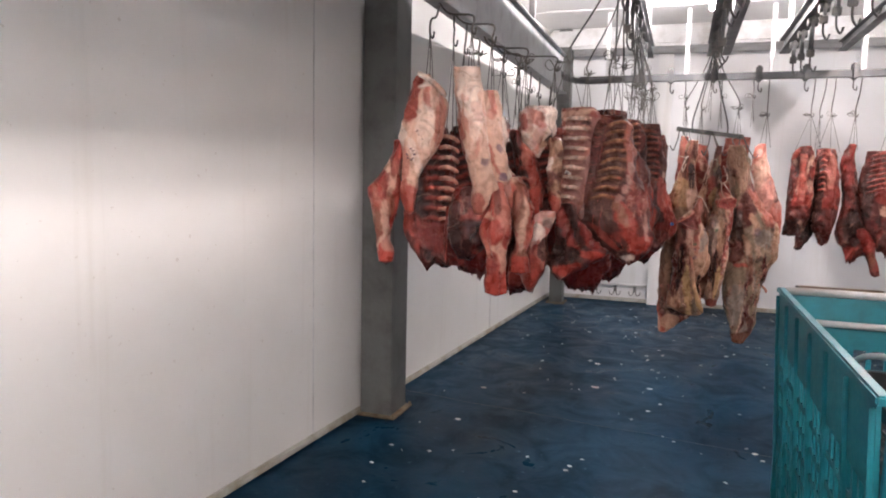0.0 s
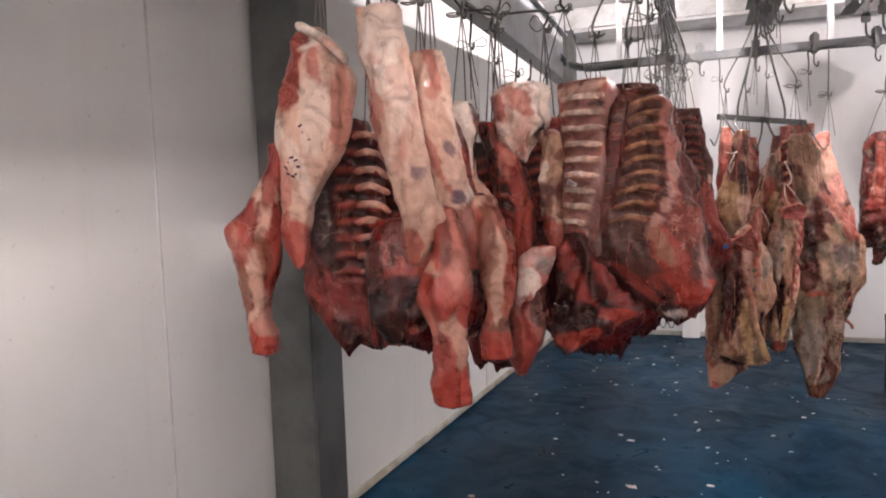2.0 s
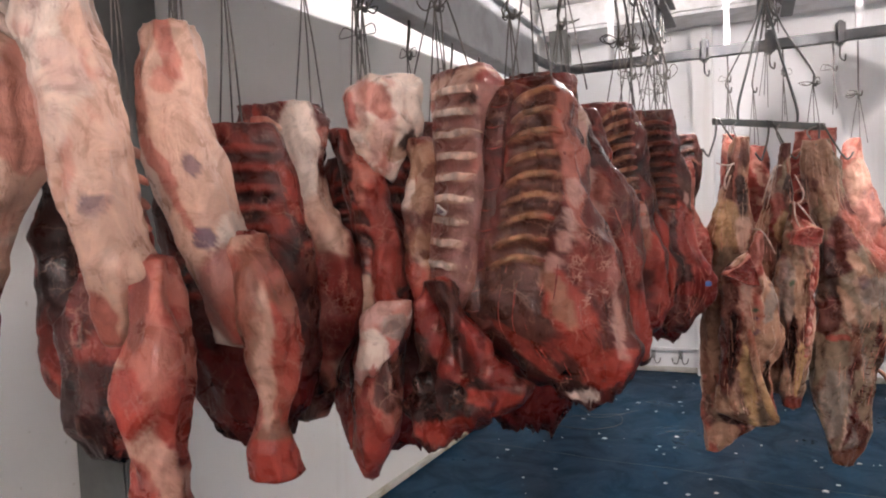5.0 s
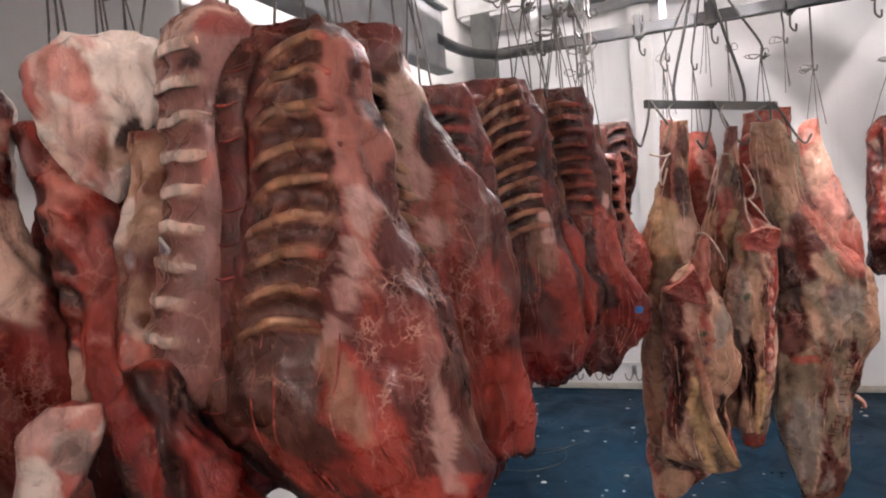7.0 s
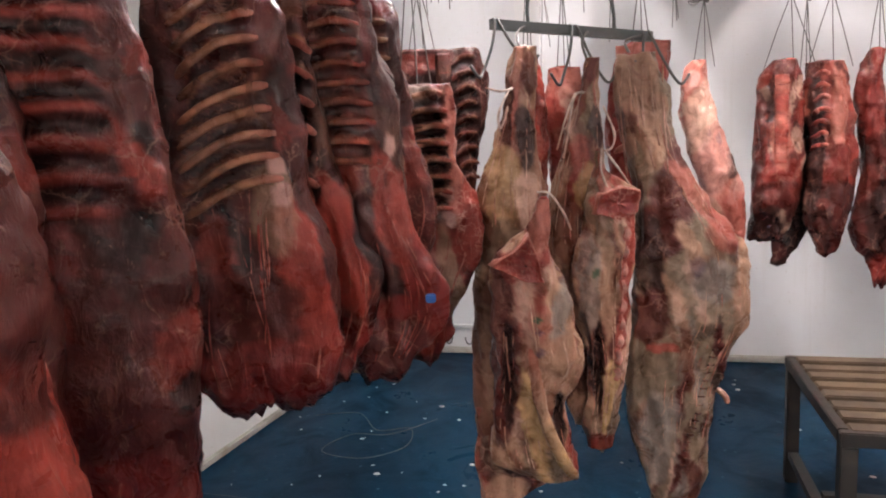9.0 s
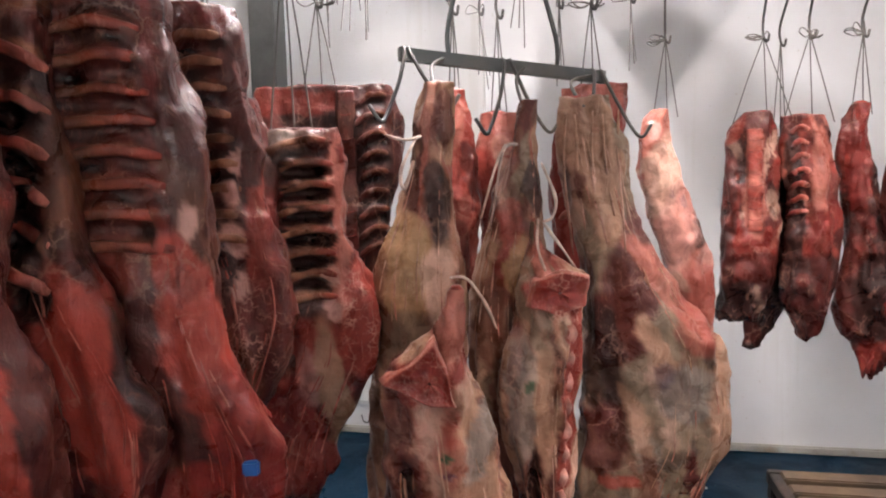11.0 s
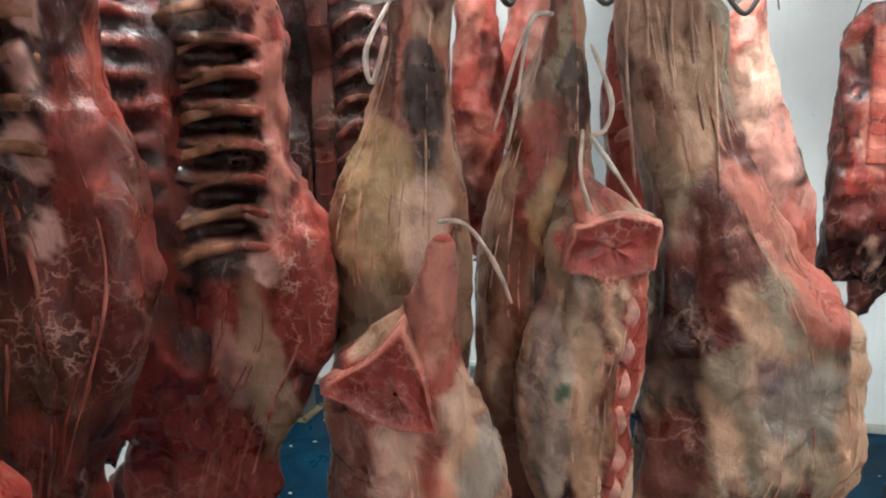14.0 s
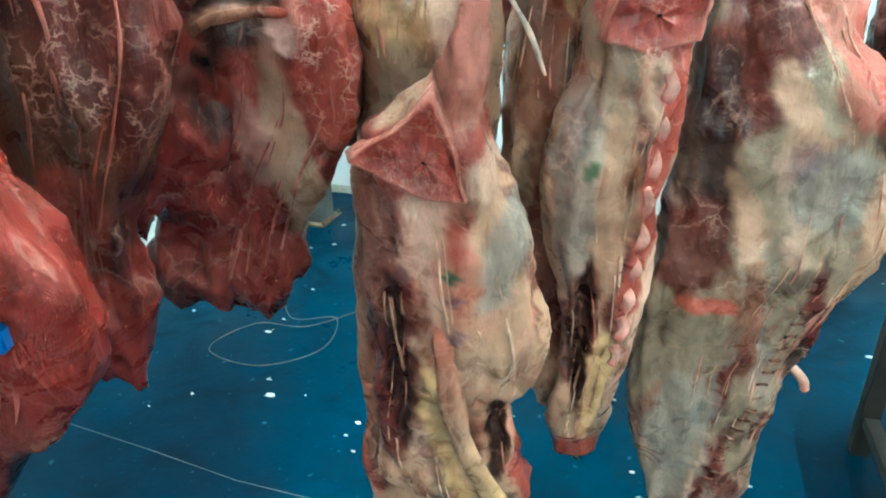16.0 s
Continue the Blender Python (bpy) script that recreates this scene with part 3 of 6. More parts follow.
def cut_face(parent, corners, y, deep, seed):
    """A flat sawn face: pale rim, red muscle inside. corners: x and height, in order round the face."""
    cx, cz = sum(c[0] for c in corners) / len(corners), sum(c[1] for c in corners) / len(corners)
    line = []
    for i, (x, h) in enumerate(corners):
        x2, h2 = corners[(i + 1) % len(corners)]
        for k in range(6):
            line.append((x + (x2 - x) * k / 6, h + (h2 - h) * k / 6))
    verts, tissue, face = [], [], []
    n = len(line)
    for size, back, key in ((1.06, deep, "pink"), (1.0, 0.0, "pink"), (0.93, -0.001, "rose"), (0.88, 0.002, "rose"), (0.50, 0.004, "red"), (0.05, 0.003, "rose")):
        for x, h in line:
            p = Vector((x * 9 + seed, h * 9, size * 3))
            k = size * (1 + 0.22 * noise.noise(p * 1.3) + 0.08 * noise.noise(p * 5))
            verts.append((cx + (x - cx) * k, y + back + 0.004 * noise.noise(p * 4), cz + (h - cz) * k))
            f = 1 + 0.5 * noise.noise(p * 5)
            tissue.append((*[min(1.0, c * f) for c in C[key]], 1.0))
    for r in range(5):
        for j in range(n):
            face.append((r * n + j, (r + 1) * n + j, (r + 1) * n + (j + 1) % n, r * n + (j + 1) % n))
    face.append(tuple(range(5 * n, 6 * n)))
    me = bpy.data.meshes.new("cut_face")
    me.from_pydata(verts, [], face)
    me.materials.append(MEAT)
    me.polygons.foreach_set("use_smooth", [True] * len(me.polygons))
    me.attributes.new("tissue", "FLOAT_COLOR", "POINT").data.foreach_set("color", np.array(tissue, "f").ravel())
    me.attributes.new("web", "FLOAT", "POINT").data.foreach_set("value", np.full(len(verts), 0.5, "f"))
    ob = new("cut_face", me)
    ob.parent = parent
    ob["label"] = "sawn red muscle face with pale rim"
    return ob


def trolley(x, y, z, drop):
    """A roller block that rides under a rail, with a hook below."""
    t = thing("rail_trolley", "dark steel roller trolley with hook under a rail", "trolley", "rail trolleys", (x, y, z))
    part("plate", boxed(-0.012, 0.012, -0.045, 0.045, -drop, 0.004, bevel=0.004), DARK_STEEL, t)
    part("roller", tubed([(-0.035, 0, -0.04), (0.035, 0, -0.04)], 0.032, 10), DARK_STEEL, t)
    part("shackle", boxed(-0.028, 0.028, -0.014, 0.014, -drop - 0.05, -drop + 0.01, bevel=0.006), HOOK, t)
    part("hook", tubed(smooth_line([(0, 0, -drop - 0.05), (0.004, 0, -drop - 0.12), (0.03, 0, -drop - 0.16), (0.045, 0, -drop - 0.12)]), 0.007, 6), HOOK, t, "", True)

room()
post(0.672, 4.51, 0.215, 0.24, "grey painted steel post with rusty base by the wall")
post(1.02, 8.95, 0.16, 0.16, "grey painted steel post in the back corner")
RAIL = 2.52
rail_y(1.25, -2.0, 7.4, RAIL + 0.02, 0.34, 0.05, "overhead rails", STEEL)
for rx in HANG_RAILS:
    rail_y(rx, -2.0, 8.16, 2.87, 0.11, 0.05)
for rx in BEAMS:
    rail_y(rx, -2.0, ROOM_B - 0.6, 2.97, 0.075, 0.042, "roof beams")
for lx, mat in ((2.60, TUBE), (3.67, TUBE_DIM), (4.17, TUBE_LOW), (5.29, TUBE_DIM)):
    for ly in TUBE_Y:
        tube_light(lx, ly, TUBE_Z, mat)
# extra lamp, added only to brighten the quarters and hinds from the right
tube_light(4.17, 4.3, TUBE_Z, TUBE_LOW)
tube_light(2.60, 7.2, TUBE_Z, TUBE_BACK)
tube_light(4.17, 7.2, TUBE_Z, TUBE_LOW)
for k in range(30):
    tx = (2.02, 2.64, 3.30)[k % 3]
    trolley(tx, 3.1 + 0.46 * (k // 3) + 0.13 * (k % 3), 2.80, 0.10 + 0.05 * (k % 4))


def cross_rail():
    r = thing("cross_rail", "dark steel cross rail with trolley hooks near the back wall", "rail", "", (0, 8.2, RAIL + 0.08))
    part("beam", boxed(1.3, 6.9, -0.03, 0.03, -0.035, 0.035, bevel=0.006), DARK_STEEL, r)
    part("curve", tubed(smooth_line([(1.25, -0.9, -0.06), (1.27, -0.45, -0.05), (1.42, -0.12, -0.03), (1.75, 0.0, -0.005)]), 0.032, 8), DARK_STEEL, r, "", True)
    for i in range(7):
        x = 1.6 + 0.8 * i
        part("bracket", boxed(x - 0.02, x + 0.02, -0.02, 0.02, 0.035, ROOM_H - RAIL - 0.083), WHITE_PAINT, r)
    for i in range(6):
        x = 2.25 + 0.42 * i
        part("trolley", boxed(x - 0.03, x + 0.03, -0.045, 0.045, -0.06, 0.10, bevel=0.015), DARK_STEEL, r, "trolley block")
        part("trolley_hook", tubed(smooth_line([(x, 0, -0.06), (x, 0.01, -0.13), (x + 0.025, 0, -0.16), (x + 0.03, 0, -0.12)]), 0.006, 6), HOOK, r, "", True)


cross_rail()


def quarter(name, label, at, yaw, group="hanging forequarters"):
    return thing(name, label, "meat", group, (*at, 0), yaw)


# --- three shoulders with shanks, nearest the entrance
def shoulder_a():
    q = quarter("beef_shoulder", "pale pink beef shoulder with purple stamps and a hanging shank", (1.17, 3.82), 20, "hanging shoulders")
    body, fr = flesh("shoulder", q, [(2.02, -0.022, 0.03, 0.06, 0), (1.985, -0.040, 0.060, 0.11, 0), (1.90, -0.065, 0.125, 0.15, 0), (1.80, -0.088, 0.122, 0.18, 0), (1.70, -0.11, 0.100, 0.18, 0), (1.61, -0.092, 0.056, 0.16, 0), (1.51, -0.094, 0.0, 0.14, 0), (1.416, -0.104, -0.022, 0.11, 0), (1.336, -0.075, -0.03, 0.06, 0)],
          "fat", [(-0.045, 1.90, 0.045, 0.13, -12, "rose", 0.95), (0.05, 1.985, 0.08, 0.022, 25, "white", 0.95), (-0.095, 1.72, 0.022, 0.06, 0, "white", 0.8), (0.10, 1.75, 0.03, 0.2, 0, "pink", 0.7), (0.02, 1.76, 0.06, 0.12, 0, "white", 0.5), (-0.06, 1.39, 0.06, 0.09, 0, "bright", 0.9), (-0.09, 1.55, 0.03, 0.12, 0, "pink", 0.7)], 1, lump=0.011, cut="white", mottle=(16, ("pink", "white", "fat", "fat")))
    strip("bone_rim", q, [(-0.02, -0.055, 2.02), (0.03, -0.07, 1.99), (0.075, -0.08, 1.955), (0.12, -0.06, 1.91)], 0.014, 0.012, ["white", "white", "fat", "white"], 16, "white gristle rim", 8, 0.5)
    stamp = random.Random(12)
    for k in range(11):
        a = 6.2832 * k / 8
        x, h = ((-0.048 + 0.018 * math.cos(a), 1.62 + 0.026 * math.sin(a)) if k < 8 else (-0.018 + 0.012 * (k - 8), 1.735 - 0.02 * (k - 8)))
        e = stamp.uniform(-0.006, 0.006)
        strip("stamp", q, [(x - 0.006, fr(x - 0.006, h) + 0.0012, h - e), (x, fr(x, h) + 0.001, h + 0.002), (x + 0.006, fr(x + 0.006, h) + 0.0012, h + e)], 0.0042, 0.0022, ["ink", "ink"], 200 + k, "", 5, 0.6)
    flesh("shank", q, [(1.69, -0.125, -0.085, 0.07, 0.02), (1.61, -0.15, -0.09, 0.10, 0.02), (1.53, -0.19, -0.10, 0.12, 0.01), (1.43, -0.254, -0.105, 0.13, -0.01), (1.36, -0.240, -0.11, 0.12, -0.01), (1.28, -0.227, -0.13, 0.095, -0.01), (1.19, -0.211, -0.142, 0.07, -0.01), (1.135, -0.213, -0.124, 0.08, -0.01), (1.08, -0.206, -0.13, 0.08, -0.01)],
          "rose", [(-0.17, 1.30, 0.03, 0.10, 0, "fat", 0.7), (-0.22, 1.40, 0.04, 0.08, 0, "bright", 0.7), (-0.13, 1.60, 0.03, 0.10, 0, "red", 0.8), (-0.17, 1.09, 0.08, 0.05, 0, "bright", 1.0), (-0.21, 1.26, 0.02, 0.1, 0, "brown", 0.7), (-0.14, 1.38, 0.02, 0.08, 0, "brown", 0.7)], 2, lump=0.011, ring=48, cut="red", mottle=(22, ("bright", "fat", "pink", "red")))
    hung(1.20, 3.84, 2.0, RAIL - 0.11, q, 0.02, False)


def shoulder_behind():
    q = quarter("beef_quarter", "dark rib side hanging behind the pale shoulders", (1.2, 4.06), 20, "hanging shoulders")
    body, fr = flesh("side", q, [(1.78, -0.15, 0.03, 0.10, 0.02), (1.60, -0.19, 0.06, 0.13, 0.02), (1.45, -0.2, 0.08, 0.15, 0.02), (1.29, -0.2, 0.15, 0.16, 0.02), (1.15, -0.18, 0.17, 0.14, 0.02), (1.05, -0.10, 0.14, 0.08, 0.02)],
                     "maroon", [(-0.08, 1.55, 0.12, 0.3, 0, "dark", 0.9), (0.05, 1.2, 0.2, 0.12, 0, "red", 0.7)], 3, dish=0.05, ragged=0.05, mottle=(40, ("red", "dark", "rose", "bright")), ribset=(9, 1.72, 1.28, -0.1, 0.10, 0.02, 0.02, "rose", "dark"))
    ribs(q, fr, 9, 1.72, 1.28, -0.02, 0.09, 0.02, ["rose", "fat", "pink"], 0.010, 0.007, 3, 0.006)
    strip("tendon", q, [(0.035, -0.08, 1.36), (0.03, -0.09, 1.2), (0.035, -0.085, 1.05)], 0.012, 0.012, ["rose", "maroon", "red"], 5)
    hung(1.25, 4.06, 1.77, RAIL - 0.11, q, 0.03, False)


def shoulder_b():
    q = quarter("beef_shoulder", "tall pale beef shoulder with a red cut shank end", (1.45, 3.80), 20, "hanging shoulders")
    flesh("shoulder", q, [(2.04, -0.094, 0.035, 0.12, 0), (1.93, -0.09, 0.040, 0.15, 0), (1.82, -0.079, 0.049, 0.16, 0), (1.676, -0.057, 0.074, 0.16, 0), (1.53, -0.010, 0.103, 0.15, 0), (1.457, 0.005, 0.13, 0.14, 0), (1.40, 0.0, 0.10, 0.11, 0.01), (1.34, 0.010, 0.065, 0.06, 0.01)],
          "fat", [(-0.03, 1.97, 0.08, 0.08, 0, "white", 0.6), (0.055, 1.60, 0.022, 0.030, 20, "ink", 0.65), (-0.07, 1.66, 0.025, 0.25, 8, "rose", 0.8), (0.03, 1.38, 0.05, 0.06, 0, "rose", 0.8), (0.0, 1.80, 0.04, 0.12, 0, "white", 0.5)], 4, lump=0.010, cut="white", mottle=(18, ("pink", "white", "fat", "fat")))
    flesh("chest", q, [(1.46, -0.07, 0.03, 0.07, 0.07), (1.38, -0.10, 0.12, 0.12, 0.06), (1.28, -0.11, 0.13, 0.13, 0.06), (1.19, -0.10, 0.09, 0.11, 0.06), (1.12, -0.05, 0.05, 0.06, 0.06)], "maroon", [(0.02, 1.34, 0.10, 0.03, 25, "rose", 0.9), (0.0, 1.22, 0.12, 0.10, 0, "dark", 0.8)], 34, ragged=0.03, ring=56, mottle=(26, ("red", "dark", "rose", "dark")))
    flesh("shank", q, [(1.49, 0.092, 0.15, 0.08, -0.01), (1.384, 0.078, 0.184, 0.12, -0.03), (1.25, 0.048, 0.184, 0.13, -0.04), (1.165, 0.072, 0.178, 0.11, -0.04), (1.077, 0.08, 0.172, 0.08, -0.04), (1.02, 0.07, 0.184, 0.09, -0.04), (0.95, 0.08, 0.18, 0.085, -0.04)],
          "rose", [(0.10, 1.25, 0.06, 0.06, 0, "bright", 1.0), (0.13, 0.99, 0.1, 0.06, 0, "bright", 1.0), (0.15, 1.36, 0.035, 0.12, 0, "pink", 0.8), (0.15, 1.12, 0.025, 0.08, 0, "fat", 0.6), (0.12, 1.40, 0.03, 0.08, 0, "maroon", 0.7)], 5, lump=0.012, ring=48, cut="red", mottle=(22, ("bright", "pink", "red", "fat")))
    hung(1.43, 3.80, 2.0, RAIL - 0.11, q, 0.02, False)


def shoulder_c():
    q = quarter("beef_shoulder", "pale beef shoulder with small purple stamps and a slim shank", (1.50, 4.02), 20, "hanging shoulders")
    flesh("shoulder", q, [(1.96, -0.088, 0.011, 0.10, 0), (1.88, -0.108, 0.023, 0.13, 0), (1.75, -0.098, 0.034, 0.15, 0), (1.64, -0.083, 0.064, 0.15, 0), (1.52, -0.045, 0.094, 0.15, 0), (1.42, 0.0, 0.145, 0.14, 0), (1.30, 0.02, 0.16, 0.08, 0.01)],
          "fat", [(-0.09, 1.8, 0.03, 0.12, 0, "pink", 0.7), (0.035, 1.53, 0.020, 0.035, 15, "ink", 0.85), (0.02, 1.66, 0.015, 0.03, 15, "ink", 0.7), (0.09, 1.40, 0.09, 0.12, 0, "rose", 0.8)], 6, lump=0.011, cut="white", mottle=(18, ("pink", "white", "fat", "fat")))
    flesh("shank", q, [(1.52, 0.06, 0.13, 0.07, -0.01), (1.43, 0.085, 0.18, 0.10, -0.03), (1.33, 0.095, 0.212, 0.11, -0.04), (1.23, 0.115, 0.205, 0.085, -0.04), (1.14, 0.118, 0.185, 0.07, -0.04), (1.09, 0.105, 0.19, 0.085, -0.04), (1.03, 0.105, 0.195, 0.08, -0.04)],
          "pink", [(0.15, 1.28, 0.025, 0.15, 0, "fat", 0.9), (0.12, 1.35, 0.03, 0.12, 0, "brown", 0.7), (0.15, 1.06, 0.1, 0.06, 0, "bright", 1.0)], 7, lump=0.011, ring=48, cut="red", mottle=(22, ("bright", "fat", "brown", "pink")))
    hung(1.47, 4.02, 1.95, RAIL - 0.11, q, 0.02, False)


# --- forequarters along the wall side
def fore_b():
    q = quarter("beef_forequarter", "red beef forequarter with a thick white fat edge", (1.40, 4.58), 22)
    body, fr = flesh("side", q, [(1.88, -0.213, 0.02, 0.13, 0.02), (1.81, -0.205, 0.035, 0.17, 0.02), (1.70, -0.195, 0.023, 0.18, 0.02), (1.62, -0.184, 0.04, 0.18, 0.02), (1.54, -0.169, 0.078, 0.19, 0.01), (1.43, -0.14, 0.114, 0.20, 0), (1.32, -0.13, 0.12, 0.20, 0), (1.20, -0.137, 0.098, 0.18, 0), (1.10, -0.134, 0.046, 0.14, 0), (0.97, -0.12, 0.0, 0.07, 0)],
                     "maroon", [(-0.03, 1.74, 0.06, 0.22, 0, "white", 0.95), (0.03, 1.52, 0.06, 0.12, 15, "fat", 0.9), (-0.17, 1.80, 0.04, 0.1, 0, "bright", 0.9), (-0.03, 1.44, 0.05, 0.10, 0, "pink", 0.8), (0.04, 1.30, 0.10, 0.16, 0, "red", 0.9), (-0.07, 1.30, 0.06, 0.2, 0, "bright", 0.8), (-0.13, 1.55, 0.06, 0.14, 0, "dark", 0.9), (-0.08, 1.05, 0.1, 0.12, 0, "dark", 0.8)], 8, dish=0.03, cut="red", ring=84, lump=0.015, mottle=(40, ("bright", "red", "fat", "rose", "pink")), ribset=(8, 1.82, 1.46, -0.19, -0.07, 0.02, 0.02, "pink", "dark"), web=[(0.03, 1.30, 0.1, 0.16, 0.5)])
    ribs(q, fr, 8, 1.82, 1.46, -0.18, -0.075, 0.02, ["rose", "pink", "fat"], 0.010, 0.006, 8, 0.007)
    spine(q, fr, 7, 1.87, 1.55, lambda h: -0.175, 0.022, ["red", "maroon", "red"], 8, 0.006)
    hung(1.38, 4.60, 1.87, RAIL - 0.11, q, 0.05)


def fore_c():
    q = quarter("beef_forequarter", "narrow red forequarter edge with dangling white tendon", (1.52, 4.66), 22)
    body, fr = flesh("side", q, [(1.80, -0.11, -0.03, 0.10, 0.03), (1.72, -0.075, 0.03, 0.14, 0.02), (1.60, -0.06, 0.066, 0.16, 0.02), (1.46, -0.04, 0.11, 0.16, 0.01), (1.34, -0.03, 0.12, 0.15, 0.0), (1.23, -0.04, 0.11, 0.13, 0), (1.09, -0.06, 0.085, 0.11, 0), (0.98, -0.08, 0.08, 0.09, 0), (0.88, -0.085, 0.045, 0.07, 0)],
                     "maroon", [(0.0, 1.66, 0.04, 0.10, 0, "pink", 0.9), (0.05, 1.52, 0.04, 0.14, 10, "rose", 0.9), (0.05, 1.38, 0.05, 0.1, 0, "bright", 0.8), (-0.01, 0.93, 0.12, 0.12, 0, "bright", 0.95), (0.0, 1.12, 0.10, 0.1, 0, "dark", 0.7)], 9, ragged=0.03, mottle=(34, ("bright", "rose", "dark", "fat")), ribset=(5, 1.70, 1.46, -0.05, 0.03, 0.02, 0.01, "rose", "dark"))
    back = q.matrix_basis.inverted()
    sheet, _ = flesh("tendon_sheet", q, [(1.33, -0.02, 0.065, 0.02, 0), (1.30, -0.055, 0.065, 0.03, 0), (1.25, -0.062, 0.050, 0.03, -0.01), (1.20, -0.072, 0.020, 0.028, -0.02), (1.165, -0.080, -0.015, 0.022, -0.03), (1.14, -0.085, -0.045, 0.012, -0.03)], "pad", [(0.02, 1.27, 0.04, 0.04, 20, "grey", 0.7), (-0.03, 1.22, 0.025, 0.05, 20, "white", 0.7)], 15, lump=0.006, ring=40, ragged=0.05, label="pale tendon flap", mottle=(8, ("pink", "white", "rose")))
    sheet.matrix_basis = back @ pose(1.685, 4.455, 0, 0, 0, 18)
    leg, _ = flesh("shank", q, [(1.20, -0.045, 0.06, 0.08, 0), (1.11, -0.065, 0.078, 0.10, 0), (1.01, -0.070, 0.062, 0.10, 0), (0.93, -0.072, 0.030, 0.09, 0), (0.87, -0.055, 0.005, 0.06, 0)], "red", [(0.0, 1.0, 0.05, 0.10, 10, "bright", 0.9), (-0.04, 0.9, 0.06, 0.04, 0, "bright", 0.9), (0.05, 1.12, 0.03, 0.08, 0, "dark", 0.8)], 12, lump=0.012, ring=48, cut="red", mottle=(22, ("bright", "rose", "maroon", "pink")))
    leg.matrix_basis = back @ pose(1.645, 4.46, 0)
    hung(1.50, 4.68, 1.78, RAIL - 0.11, q, 0.04)


def fore_e():
    q = quarter("beef_forequarter", "forequarter half with white shoulder fat and pale ribs", (1.792, 4.74), -28)
    left = lambda h: float(np.interp(h, (1.36, 1.5, 1.67, 1.93), (0.065, 0.036, 0.010, -0.020)))
    right = lambda h: float(np.interp(h, (1.36, 1.51, 1.67, 1.88), (0.150, 0.165, 0.172, 0.185)))
    body, fr = flesh("side", q, [(1.935, -0.05, 0.17, 0.08, -0.03), (1.89, -0.05, 0.195, 0.13, -0.025), (1.78, -0.035, 0.185, 0.14, -0.03), (1.67, -0.02, 0.180, 0.14, -0.04), (1.5, 0.01, 0.170, 0.14, -0.075), (1.40, 0.03, 0.155, 0.13, -0.105), (1.34, 0.045, 0.15, 0.10, -0.12), (1.30, 0.06, 0.13, 0.05, -0.12)],
                     "rib_gap", [(0.06, 1.90, 0.14, 0.035, 0, "fat", 0.9), (0.21, 1.895, 0.05, 0.03, 20, "red", 0.8), (0.15, 1.835, 0.035, 0.012, 0, "dark", 0.85)], 10, lump=0.006, cut="white", ring=84, square=0.5, mottle=(16, ("fat", "rose", "pink")),
                     ribset=(10, 1.87, 1.36, left, right, 0.006, 0.004, "fat", "rib_gap"))
    ribs(q, fr, 10, 1.87, 1.36, left, right, 0.006, ["fat", "white", "fat"], 0.0085, 0.0022, 10, 0.003, 0.004)
    lobe, _ = flesh("shoulder_fat", q, [(1.945, -0.05, 0.095, 0.06, 0), (1.92, -0.095, 0.105, 0.12, 0), (1.85, -0.108, 0.105, 0.14, 0), (1.79, -0.105, 0.10, 0.14, 0), (1.745, -0.095, 0.065, 0.12, 0), (1.70, -0.07, 0.03, 0.08, 0), (1.67, -0.04, 0.01, 0.04, 0)], "white", [(-0.095, 1.85, 0.022, 0.05, 0, "rose", 0.8), (0.06, 1.765, 0.014, 0.045, -35, "dark", 0.95), (0.02, 1.72, 0.03, 0.03, 0, "tan", 0.8)], 13, lump=0.016, ring=72, square=0.5, ragged=0.03, cut="white", mottle=(14, ("fat", "white", "pad", "pink")))
    lobe.matrix_basis = q.matrix_basis.inverted() @ pose(1.585, 4.69, 0, 0, 0, 30)
    flesh("flank_edge", q, [(1.76, -0.10, -0.045, 0.06, -0.09), (1.70, -0.105, -0.010, 0.11, -0.09), (1.62, -0.085, 0.0, 0.12, -0.10), (1.50, -0.055, 0.025, 0.12, -0.12), (1.38, -0.02, 0.05, 0.10, -0.15), (1.30, 0.01, 0.05, 0.05, -0.16)], "brown", [(-0.05, 1.69, 0.05, 0.05, 0, "tan", 0.9), (-0.045, 1.60, 0.025, 0.05, 0, "white", 0.85), (-0.02, 1.52, 0.04, 0.05, 0, "maroon", 0.8), (0.02, 1.36, 0.05, 0.06, 0, "bright", 0.8)], 14, lump=0.013, ring=48, mottle=(24, ("rose", "tan", "maroon", "fat")))
    neck, _ = flesh("neck", q, [(1.375, -0.03, 0.06, 0.07, 0), (1.27, -0.045, 0.11, 0.11, 0), (1.17, -0.06, 0.165, 0.13, 0), (1.09, -0.07, 0.23, 0.12, 0), (1.03, -0.08, 0.15, 0.10, 0), (0.97, -0.06, 0.06, 0.06, 0)],
          "maroon", [(0.02, 1.22, 0.04, 0.17, 28, "red", 0.9), (-0.03, 1.12, 0.05, 0.09, 10, "dark", 0.95), (0.06, 1.09, 0.03, 0.05, 40, "dark", 0.95), (0.16, 1.09, 0.08, 0.03, 0, "bright", 0.9), (0.03, 1.0, 0.08, 0.04, 0, "bright", 0.9), (0.09, 1.20, 0.03, 0.07, 20, "dark", 0.8)], 11, lump=0.020, ragged=0.04, mottle=(34, ("red", "dark", "maroon", "dark")), pits=[(-0.02, 1.13, 0.035, 0.06, 0.03), (0.07, 1.10, 0.03, 0.03, 0.03)])
    neck.matrix_basis = q.matrix_basis.inverted() @ pose(1.80, 4.52, 0)
